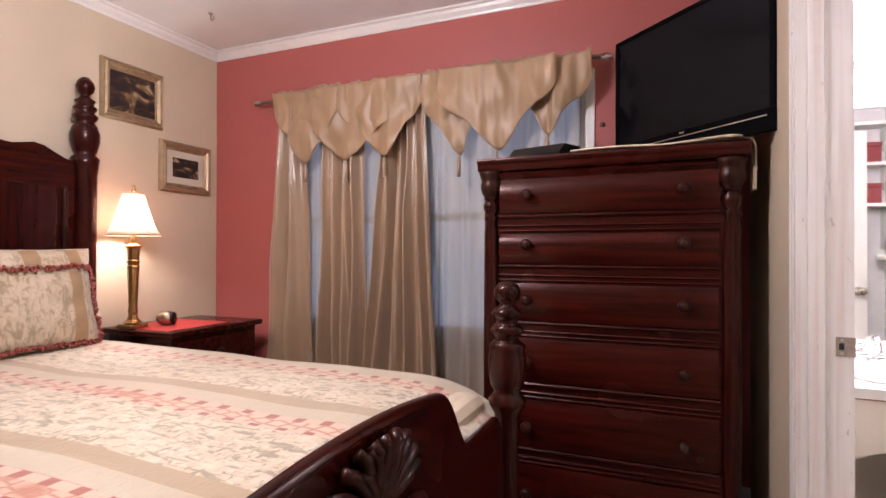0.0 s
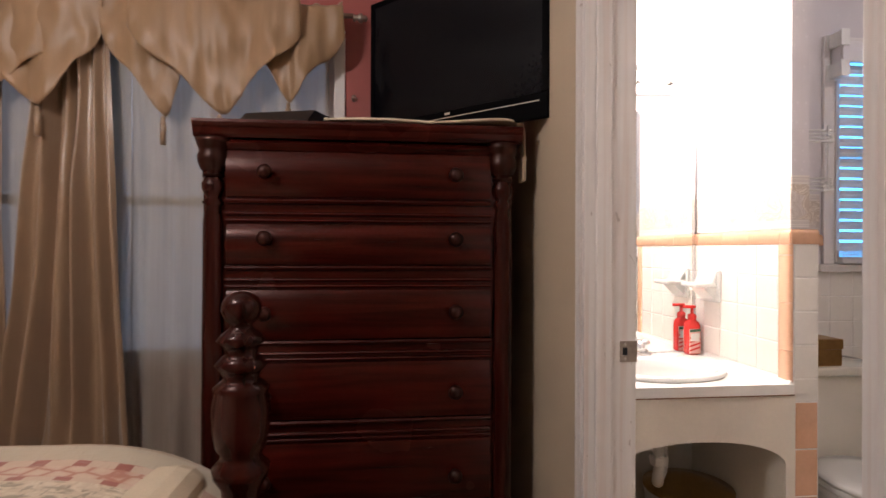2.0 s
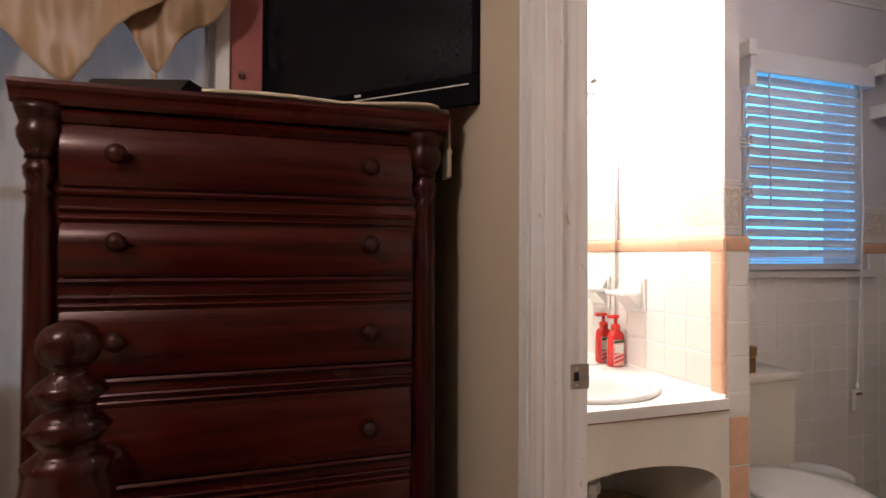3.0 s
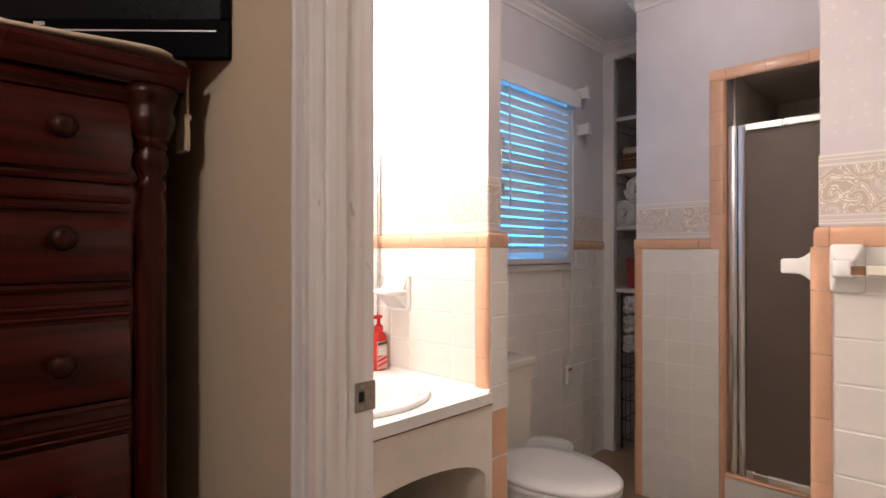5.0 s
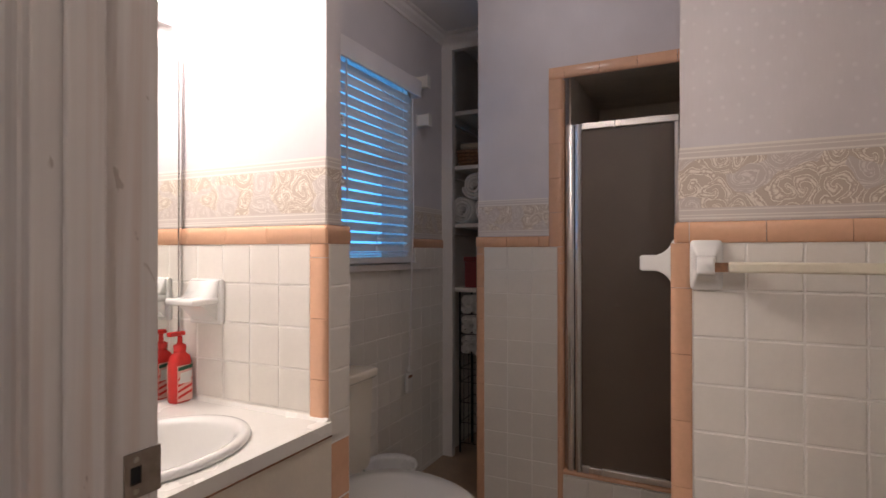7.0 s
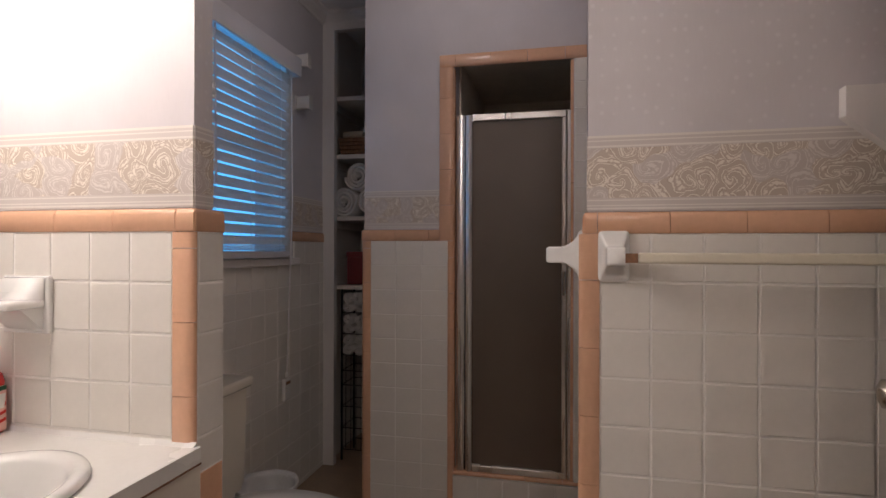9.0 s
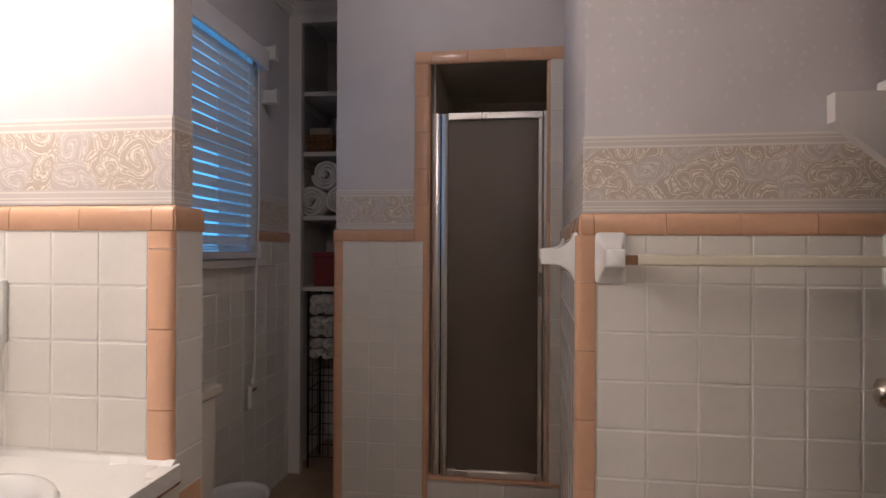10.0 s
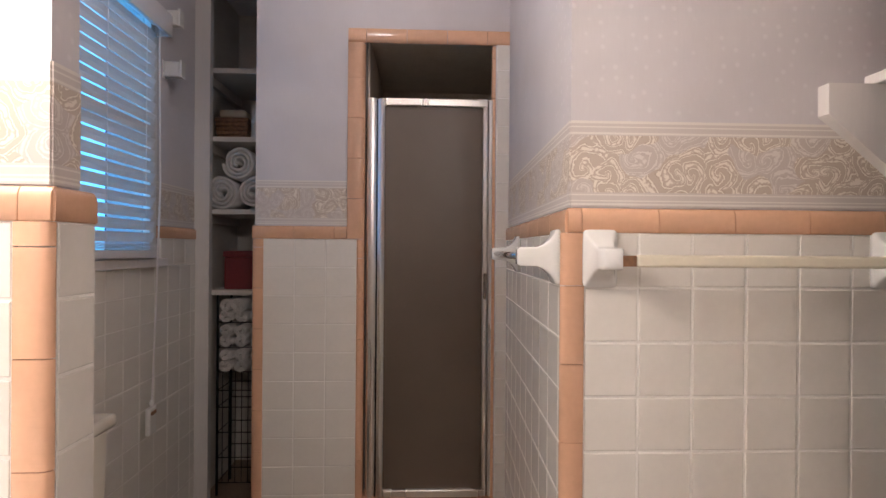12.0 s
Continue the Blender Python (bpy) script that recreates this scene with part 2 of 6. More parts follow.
M_MAHX = wood("mahogany_grain_along_x", (0.014, 0.0014, 0.0010), (0.078, 0.0074, 0.0040), 0, 0.25, 0.17)
M_MAHY = wood("mahogany_grain_along_y", (0.013, 0.0014, 0.0010), (0.072, 0.0072, 0.0040), 1, 0.25, 0.17)
M_MAHZ = wood("mahogany_grain_upright", (0.014, 0.0020, 0.0015), (0.054, 0.0068, 0.0044), 2, 0.24, 0.25)
M_KNOB = wood("dark_turned_wood", (0.012, 0.003, 0.002), (0.045, 0.008, 0.005), 2, 0.32, 0.2)
M_BLACK = material("black_plastic", (0.006, 0.006, 0.007), 0.30, vary=0.15, spec=0.3)
M_BEZEL = material("gloss_black_bezel", (0.003, 0.003, 0.0035), 0.45, vary=0.1, spec=0.02)
M_SCREEN = material("tv_screen", (0.004, 0.004, 0.006), 0.14, vary=0.1, scale=2, spec=0.16)
M_GOLD = satin("gold_satin", (0.345, 0.212, 0.112), 0.55, 0.44)
M_TAUPE = satin("taupe_satin", (0.355, 0.232, 0.140), 1.0, 0.31)
M_SHEER = satin("sheer_voile", (0.60, 0.53, 0.45), 0.3, 0.6, 90.0, 0.38, 0.30)
M_CREAMCLOTH = material("cream_woven_cloth", (0.62, 0.52, 0.38), 0.9, vary=0.15, fine=260, bump=0.3)
M_TANCLOTH = material("tan_woven_cloth", (0.37, 0.235, 0.125), 0.85, vary=0.15, scale=20, fine=260, bump=0.3)
M_RUST = material("rust_cloth", (0.28, 0.065, 0.045), 0.9, vary=0.25, scale=40, fine=260, bump=0.4)
M_REDCLOTH = material("red_cloth", (0.45, 0.04, 0.035), 0.85, vary=0.12, fine=260, bump=0.2)
M_TOWEL = material("white_terry_towel", (0.74, 0.70, 0.66), 0.98, vary=0.1, scale=30, fine=300, bump=0.8)
M_GILT = material("gilt_frame", (0.37, 0.26, 0.15), 0.42, metal=0.55, vary=0.25, scale=30, bump=0.3)
M_MAT = material("picture_mount", (0.62, 0.54, 0.42), 0.8)
M_WICKER = material("tan_wicker", (0.24, 0.12, 0.06), 0.7, vary=0.4, scale=60, bump=0.6)
M_REDBOX = material("dark_red_box", (0.22, 0.03, 0.03), 0.6, vary=0.2)
M_SHELF = material("off_white_shelf_paint", (0.74, 0.69, 0.63), 0.6, vary=0.08)
M_SHOWER = material("shower_plaster", (0.82, 0.72, 0.60), 0.7, vary=0.1)
M_IRON = material("black_wire", (0.015, 0.014, 0.014), 0.45, metal=0.6, vary=0.2)
M_BLIND = satin("white_blind_slat", (0.84, 0.80, 0.79), 0.4, 0.45, 4.0, 0.01, 0.24)
M_SKYBLUE = glow("dusk_sky", (0.12, 0.50, 0.95), 3.2)
M_SKYPALE = glow("dusk_sky_pale", (0.50, 0.53, 0.62), 0.72)
M_LAMP = glow("lit_bulb", (1.0, 0.88, 0.72), 25.0)
M_SOAP = material("red_plastic_bottle", (0.62, 0.03, 0.025), 0.22, vary=0.05)
M_PAPERW = material("white_label_paper", (0.75, 0.72, 0.68), 0.6)
M_GREEN = material("dark_green_print", (0.02, 0.09, 0.04), 0.5)
M_PINK = material("pale_pink_print", (0.75, 0.42, 0.36), 0.5)
M_PIPE = material("white_pvc_pipe", (0.68, 0.64, 0.58), 0.35)
M_BIN = material("clear_plastic_bin", (0.72, 0.70, 0.68), 0.3)


# ---- building helpers ----
def box(bm, x0, x1, y0, y1, z0, z1, bev=0.0, seg=2):
    r = bmesh.ops.create_cube(bm, size=1.0, matrix=Matrix.LocRotScale(((x0 + x1) / 2, (y0 + y1) / 2, (z0 + z1) / 2), None, (x1 - x0, y1 - y0, z1 - z0)))
    if bev:
        es = {e for v in r["verts"] for e in v.link_edges}
        bmesh.ops.bevel(bm, geom=list(es), offset=bev, segments=seg, affect="EDGES", profile=0.5)
    return bm


def boxed(*a, bev=0.0, seg=2):
    return box(bmesh.new(), *a, bev=bev, seg=seg)


def lathe(bm, profile, at=(0, 0, 0), seg=20, m=None):
    """Turn (radius, height) points round the z axis, then place by at or by the matrix m."""
    m = m or Matrix.Translation(at)
    rings = []
    for r, z in profile:
        rings.append([bm.verts.new(m @ Vector((max(r, 1e-4) * math.cos(2 * math.pi * i / seg), max(r, 1e-4) * math.sin(2 * math.pi * i / seg), z))) for i in range(seg)])
    for a, b in zip(rings, rings[1:]):
        for i in range(seg):
            j = (i + 1) % seg
            bm.faces.new((a[i], a[j], b[j], b[i]))
    bm.faces.new(rings[0][::-1])
    bm.faces.new(rings[-1])
    return bm


def tube(bm, pts, r, seg=8):
    """A round bar along a line of points."""
    pts = [Vector(p) for p in pts]
    rings = []
    for i, p in enumerate(pts):
        d = (pts[min(i + 1, len(pts) - 1)] - pts[max(i - 1, 0)]).normalized()
        q = d.to_track_quat("Z", "Y").to_matrix()
        rings.append([bm.verts.new(p + q @ Vector((r * math.cos(2 * math.pi * k / seg), r * math.sin(2 * math.pi * k / seg), 0))) for k in range(seg)])
    for a, b in zip(rings, rings[1:]):
        best = min(range(seg), key=lambda s: (a[0].co - b[s].co).length)
        for k in range(seg):
            bm.faces.new((a[k], a[(k + 1) % seg], b[(k + 1 + best) % seg], b[(k + best) % seg]))
    bm.faces.new(rings[0][::-1])
    bm.faces.new(rings[-1])
    return bm


def prism(bm, outline, place, a, b):
    """Extrude a closed outline of (u, v) points from a to b; place(u, v, w) gives the point."""
    lo = [bm.verts.new(place(u, v, a)) for u, v in outline]
    hi = [bm.verts.new(place(u, v, b)) for u, v in outline]
    n = len(outline)
    for i in range(n):
        bm.faces.new((lo[i], lo[(i + 1) % n], hi[(i + 1) % n], hi[i]))
    bm.faces.new(lo[::-1])
    bm.faces.new(hi)
    return bm


def sheet(bm, nu, nv, f):
    """A grid of nu by nv cells; f(u, v), with both from 0 to 1, gives the point."""
    vs = [[bm.verts.new(f(i / nu, j / nv)) for j in range(nv + 1)] for i in range(nu + 1)]
    for i in range(nu):
        for j in range(nv):
            bm.faces.new((vs[i][j], vs[i + 1][j], vs[i + 1][j + 1], vs[i][j + 1]))
    return bm


def blob(bm, at, size, seg=14, power=2.0):
    """A rounded cushion: a superellipsoid of the given half sizes."""
    def s(v, p):
        return math.copysign(abs(v) ** (2 / p), v)
    rings = []
    for i in range(1, seg):
        a = -math.pi / 2 + math.pi * i / seg
        rings.append([bm.verts.new((at[0] + size[0] * s(math.cos(a), power) * s(math.cos(2 * math.pi * k / (2 * seg)), power),
                                    at[1] + size[1] * s(math.cos(a), power) * s(math.sin(2 * math.pi * k / (2 * seg)), power),
                                    at[2] + size[2] * s(math.sin(a), power))) for k in range(2 * seg)])
    for a, b in zip(rings, rings[1:]):
        for k in range(2 * seg):
            j = (k + 1) % (2 * seg)
            bm.faces.new((a[k], a[j], b[j], b[k]))
    bm.faces.new(rings[0][::-1])
    bm.faces.new(rings[-1])
    return bm


def mesh_of(name, bm, mat, smooth=False):
    bmesh.ops.recalc_face_normals(bm, faces=bm.faces[:])
    me = bpy.data.meshes.new(name)
    bm.to_mesh(me)
    bm.free()
    me.materials.append(mat)
    if smooth:
        me.shade_smooth()
    return me


def part(name, bm, mat, parent, label="", smooth=False):
    ob = new(name, mesh_of(name, bm, mat, smooth))
    ob.parent = parent
    ob.matrix_parent_inverse = Matrix.Translation(-parent.matrix_basis.translation) if parent.parent is None else Matrix.Identity(4)
    if parent.parent is not None:
        ob.matrix_parent_inverse = (parent.parent.matrix_basis @ parent.matrix_parent_inverse @ parent.matrix_basis).inverted()
    if label:
        tagged(ob, label)
    return ob


def thing(name, at, label, category, group="", kind=""):
    ob = new(name)
    ob.empty_display_size = 0.1
    ob.location = at
    return tagged(ob, label, category, group, kind)


def single(name, bm, mat, label, category, group="", kind="", smooth=False):
    return tagged(new(name, mesh_of(name, bm, mat, smooth)), label, category, group, kind)


def structure(name, bm, mat, label, category, smooth=False):
    return single(name, bm, mat, label, category, "", "structure", smooth)


def thicken(ob, t):
    md = ob.modifiers.new("thickness", "SOLIDIFY")
    md.thickness, md.offset = t, 0.0
    return ob


# ---- structure: bedroom ----
WX, EX, EX2, NY, SY, BC = -2.935, 0.365, 0.495, 2.93, -1.8, 2.60
DOOR_S, DOOR_N, DOOR_H = 1.085, 1.905, 2.04
structure("floor_bedroom", boxed(WX - 0.12, EX2, SY - 0.12, NY, -0.1, 0.0), M_CARPET, "tan carpeted bedroom floor", "floor")
structure("ceiling_bedroom", boxed(WX - 0.12, EX2, SY - 0.12, NY + 0.15, BC, BC + 0.1), M_CEIL, "white textured bedroom ceiling", "ceiling")
structure("wall_west", boxed(WX - 0.12, WX, SY, NY, 0.0, BC), M_BEIGE, "beige painted bedroom wall behind the bed", "wall")
structure("wall_south", boxed(WX - 0.12, EX2, SY - 0.12, SY, 0.0, BC), M_BEIGE, "beige painted bedroom wall behind the camera", "wall")
WIN0, WIN1, WINZ0, WINZ1 = -2.22, -0.385, 0.72, 2.10
bm = bmesh.new()
box(bm, WX - 0.12, WIN0, NY, NY + 0.14, 0, BC)
box(bm, WIN1, EX2, NY, NY + 0.14, 0, BC)
box(bm, WIN0, WIN1, NY, NY + 0.14, 0, WINZ0)
box(bm, WIN0, WIN1, NY, NY + 0.14, WINZ1, BC)
structure("wall_north", bm, M_RED, "brick red painted bedroom wall with a window", "wall")
bm = bmesh.new()
box(bm, EX, EX + 0.065, DOOR_N + 0.012, NY, 0, BC)
box(bm, EX, EX + 0.065, SY, DOOR_S - 0.012, 0, BC)
box(bm, EX, EX + 0.065, DOOR_S - 0.012, DOOR_N + 0.012, DOOR_H + 0.012, BC)
wall_east = structure("wall_east", bm, M_BEIGE, "beige painted bedroom wall beside the bathroom doorway", "wall")
bm = bmesh.new()
box(bm, EX + 0.065, EX2, DOOR_N + 0.012, 2.685, 0, 2.47)
box(bm, EX + 0.065, EX2, 0.42, DOOR_S - 0.012, 0, 2.47)
box(bm, EX + 0.065, EX2, DOOR_S - 0.012, DOOR_N + 0.012, DOOR_H + 0.012, 2.47)
structure("wall_bathroom_west", bm, M_PAPER, "lilac grey papered bathroom wall round the doorway", "wall")


def crown(name, runs, z, label):
    """Cove moulding: runs of (x0, y0, x1, y1, inward x, inward y)."""
    prof = [(0, 0), (0.008, 0), (0.012, 0.012), (0.030, 0.030), (0.036, 0.046), (0.050, 0.052), (0.052, 0.062), (0, 0.062)]
    bm = bmesh.new()
    for x0, y0, x1, y1, ix, iy in runs:
        prism(bm, prof, lambda u, v, w: (x0 + (x1 - x0) * w + ix * u, y0 + (y1 - y0) * w + iy * u, z - 0.062 + v), 0, 1)
    return structure(name, bm, M_TRIM, label, "moulding")


crown("trim_crown_bedroom", [(WX, NY, EX, NY, 0, -1), (WX, SY, WX, NY, 1, 0), (EX, SY, EX, NY, -1, 0)], BC - 0.001, "white cove moulding under the bedroom ceiling")
bm = bmesh.new()
for a in ((WX, NY, EX, NY, 0, -1), (WX, SY, WX, NY, 1, 0)):
    prism(bm, [(0, 0), (0.014, 0), (0.014, 0.08), (0.006, 0.10), (0, 0.10)], lambda u, v, w: (a[0] + (a[2] - a[0]) * w + a[4] * u, a[1] + (a[3] - a[1]) * w + a[5] * u, v), 0, 1)
structure("baseboard_bedroom", bm, M_TRIM, "white painted bedroom baseboard", "baseboard")

# doorway: jambs, stops, casing
door_frame = thing("doorway_frame", (0.43, 1.45, 0), "white painted door casing and jambs of the bathroom doorway", "door frame", kind="structure")
part("jamb", boxed(0.356, EX2 + 0.004, DOOR_N, DOOR_N + 0.02, 0, DOOR_H, bev=0.002), M_CASING, door_frame)
part("jamb", boxed(0.356, EX2 + 0.004, DOOR_S - 0.02, DOOR_S, 0, DOOR_H, bev=0.002), M_CASING, door_frame)
part("head_jamb", boxed(0.356, EX2 + 0.004, DOOR_S, DOOR_N, DOOR_H, DOOR_H + 0.02), M_CASING, door_frame)
part("door_stop", boxed(0.386, 0.428, DOOR_N - 0.011, DOOR_N - 0.0005, 0, DOOR_H, bev=0.003), M_CASING, door_frame)
part("door_stop", boxed(0.386, 0.428, DOOR_S + 0.0005, DOOR_S + 0.011, 0, DOOR_H, bev=0.003), M_CASING, door_frame)
CAS = [(0.004, 0), (0.006, 0.012), (0.012, 0.014), (0.013, 0.022), (0.010, 0.026), (0.011, 0.040), (0.014, 0.046), (0.013, 0.052), (0, 0.052), (0, 0)]
part("casing", prism(bmesh.new(), CAS, lambda u, v, w: (EX - 0.0005 - u, DOOR_N + 0.002 + v, w), 0, DOOR_H + 0.05), M_CASING, door_frame)
part("casing", prism(bmesh.new(), CAS, lambda u, v, w: (EX - 0.0005 - u, DOOR_S - 0.002 - v, w), 0, DOOR_H + 0.05), M_CASING, door_frame)
part("head_casing", prism(bmesh.new(), CAS, lambda u, v, w: (EX - 0.0005 - u, w, DOOR_H + 0.002 + v), DOOR_S - 0.0, DOOR_N + 0.0), M_CASING, door_frame)
part("casing", boxed(EX2, EX2 + 0.012, DOOR_S - 0.06, DOOR_S - 0.003, 0, DOOR_H + 0.05, bev=0.003), M_CASING, door_frame)
strike = thing("strike_plate", (0.468, DOOR_N, 0.93), "worn steel strike plate screwed to the white jamb", "strike plate")
bm = bmesh.new()
for x0, x1, z0, z1 in ((0.454, 0.461, 0.902, 0.957), (0.475, 0.5005, 0.902, 0.957), (0.461, 0.475, 0.902, 0.919), (0.461, 0.475, 0.940, 0.957)):
    box(bm, x0, x1, DOOR_N - 0.0028, DOOR_N - 0.0003, z0, z1)
part("plate", bm, M_STEEL, strike)
# Black sheet in the opening paints the shade of the latch hole.
part("latch_hole_shade", boxed(0.4615, 0.4745, DOOR_N - 0.0012, DOOR_N - 0.0004, 0.9195, 0.9395), M_BLACK, strike, "black sheet standing for the shade in the latch hole")
for z in (0.9105, 0.9485):
    part("screw", lathe(bmesh.new(), [(0.004, 0), (0.0035, 0.0015), (0.001, 0.002)], m=Matrix.Translation((0.468, DOOR_N - 0.0026, z)) @ Matrix.Rotation(radians(90), 4, "X"), seg=10), M_NICKEL, strike)

# open bathroom door, swung against the wall with the shelves
hinge, free = Vector((EX2 + 0.012, DOOR_S, 0)), Vector((1.262, 0.785, 0))
ang = math.atan2(free.y - hinge.y, free.x - hinge.x)
dm = Matrix.Translation(hinge) @ Matrix.Rotation(ang, 4, "Z")
wide = (free - hinge).length


def placed(bm, m):
    bmesh.ops.transform(bm, matrix=m, verts=bm.verts[:])
    return bm


door = thing("door_1", (hinge.x, hinge.y, 0), "white painted bathroom door standing wide open", "door", kind="structure")
part("leaf", placed(boxed(0, wide, -0.035, 0, 0.012, 2.03, bev=0.002), dm), M_TRIM, door)
for z0, z1 in ((0.22, 0.85), (1.02, 1.88)):
    for x0, x1 in ((0.12, wide / 2 - 0.05), (wide / 2 + 0.05, wide - 0.12)):
        part("panel", placed(boxed(x0, x1, 0.0005, 0.006, z0, z1, bev=0.004), dm), M_TRIM, door)
part("door_knob", placed(lathe(bmesh.new(), [(0.030, 0), (0.030, 0.006), (0.012, 0.010), (0.011, 0.028), (0.022, 0.034), (0.027, 0.046), (0.024, 0.060), (0.012, 0.066)],
                               m=Matrix.Translation((wide - 0.065, 0, 0.935)) @ Matrix.Rotation(radians(-90), 4, "X")), dm), M_NICKEL, door, "brushed nickel door knob", True)

# ---- structure: bathroom ----
TZ, PEACH_TOP, BZ0, BZ1, CC = 1.217, 1.266, 1.268, 1.440, 2.47
structure("floor_bathroom", boxed(EX2, 3.5, 0.3, 2.83, -0.1, 0.0), M_FLOOR, "brown vinyl bathroom floor", "floor")
structure("ceiling_bathroom", boxed(EX2 - 0.065, 3.5, 0.3, 2.83, CC, CC + 0.1), M_CEIL, "white bathroom ceiling", "ceiling")
BW0, BW1, BWZ0, BWZ1 = 1.765, 2.455, 1.150, 2.070
bm = bmesh.new()
box(bm, EX2 - 0.065, BW0, 2.685, 2.83, 0, CC)
box(bm, BW1, 3.5, 2.685, 2.83, 0, CC)
box(bm, BW0, BW1, 2.685, 2.83, 0, BWZ0)
box(bm, BW0, BW1, 2.685, 2.83, BWZ1, CC)
bath_north = structure("wall_bathroom_north", bm, M_PAPER, "lilac grey papered bathroom wall with a window", "wall")
bath_south = structure("wall_bathroom_south", boxed(EX2 - 0.065, 1.433, 0.42, 0.55, 0, CC), M_PAPER, "lilac grey papered bathroom wall behind the shelves", "wall")
stub = structure("wall_vanity_partition", boxed(1.145, 1.205, 2.155, 2.685, 0, CC), M_PAPER, "short papered and tiled partition between basin and toilet", "wall")
SK = (1.30 - 1.343) / (2.448 - 1.433)
bm = bmesh.new()
prism(bm, [(1.433, 0.42), (2.448, 0.42), (2.448, 1.30), (1.433, 1.343)], lambda u, v, w: (u, v, w), 0, CC)
wall_d = structure("wall_towel_rail", bm, M_PAPER, "papered and tiled bathroom wall with a towel rail", "wall")
bm = bmesh.new()
box(bm, 2.448, 2.895, 1.862, 2.272, 0, CC)
box(bm, 2.895, 3.4, 1.862, 2.10, 0, CC)
box(bm, 2.448, 2.56, 1.354, 1.862, 2.018, CC)
box(bm, 2.448, 2.56, 0.42, 1.354, 0, CC)
wall_c = structure("wall_shower_front", bm, M_PAPER, "papered and tiled wall round the shower opening", "wall")
bm = bmesh.new()
box(bm, 3.30, 3.40, 0.80, 1.862, 0, CC)
box(bm, 2.56, 3.30, 0.80, 0.90, 0, CC)
box(bm, 2.562, 3.298, 1.852, 1.860, 0, CC)
box(bm, 2.562, 3.298, 0.902, 1.850, 2.03, 2.10)
structure("wall_shower_stall", bm, M_SHOWER, "dim plastered walls inside the shower stall", "wall")
structure("wall_closet_back", boxed(3.40, 3.5, 1.862, 2.685, 0, CC), M_SHELF, "dim back wall of the linen closet", "wall")
structure("wall_far_close", boxed(3.40, 3.5, 0.3, 1.862, 0, CC), M_SHOWER, "plain wall that closes the shower side", "wall")
curb = structure("shower_curb", boxed(2.448, 2.56, 1.354, 1.862, 0, 0.205), M_GROUT, "tiled shower curb", "curb")
crown("trim_crown_bathroom", [(1.205, 2.685, 2.895, 2.685, 0, -1), (2.448, 1.30, 2.448, 2.272, -1, 0), (2.448, 2.272, 2.895, 2.272, 0, 1), (1.433, 0.55, 1.433, 1.343, -1, 0),
                              (2.895, 2.272, 2.895, 2.685, -1, 0), (1.433, 1.343, 2.448, 1.30, 0, 1), (1.145, 2.155, 1.145, 2.685, -1, 0), (1.145, 2.155, 1.205, 2.155, 0, -1), (1.205, 2.155, 1.205, 2.685, 1, 0)],
      CC - 0.001, "white cove moulding under the bathroom ceiling")


def border(parent, o, u, n, length):
    """A strip of border paper from o along u, proud of the wall along n."""
    o, u, n = Vector(o), Vector(u), Vector(n)
    bm = bmesh.new()
    prism(bm, [(0, BZ0), (length, BZ0), (length, BZ1), (0, BZ1)], lambda a, z, d: o + u * a + n * d + Vector((0, 0, z)), 0.0002, 0.003)
    return part("wallpaper_border", bm, M_BORDER, parent, "beige paisley wallpaper border")


un = Vector((2.448 - 1.433, 1.30 - 1.343, 0)).normalized()
nn = Vector((-un.y, un.x, 0))
border(wall_d, (1.433, 1.343, 0), (0, -1, 0), (-1, 0, 0), 0.79)
border(wall_d, (1.433, 1.343, 0), un, nn, 1.014)
border(stub, (1.145, 2.155, 0), (0, 1, 0), (-1, 0, 0), 0.53)
border(stub, (1.145, 2.155, 0), (1, 0, 0), (0, -1, 0), 0.06)
border(stub, (1.205, 2.155, 0), (0, 1, 0), (1, 0, 0), 0.53)
border(wall_c, (2.448, 2.272, 0), (0, -1, 0), (-1, 0, 0), 0.348)
border(bath_north, (BW1 + 0.06, 2.685, 0), (1, 0, 0), (0, -1, 0), 2.895 - BW1 - 0.06)
border(bath_north, (1.205, 2.685, 0), (1, 0, 0), (0, -1, 0), BW0 - 0.06 - 1.205)

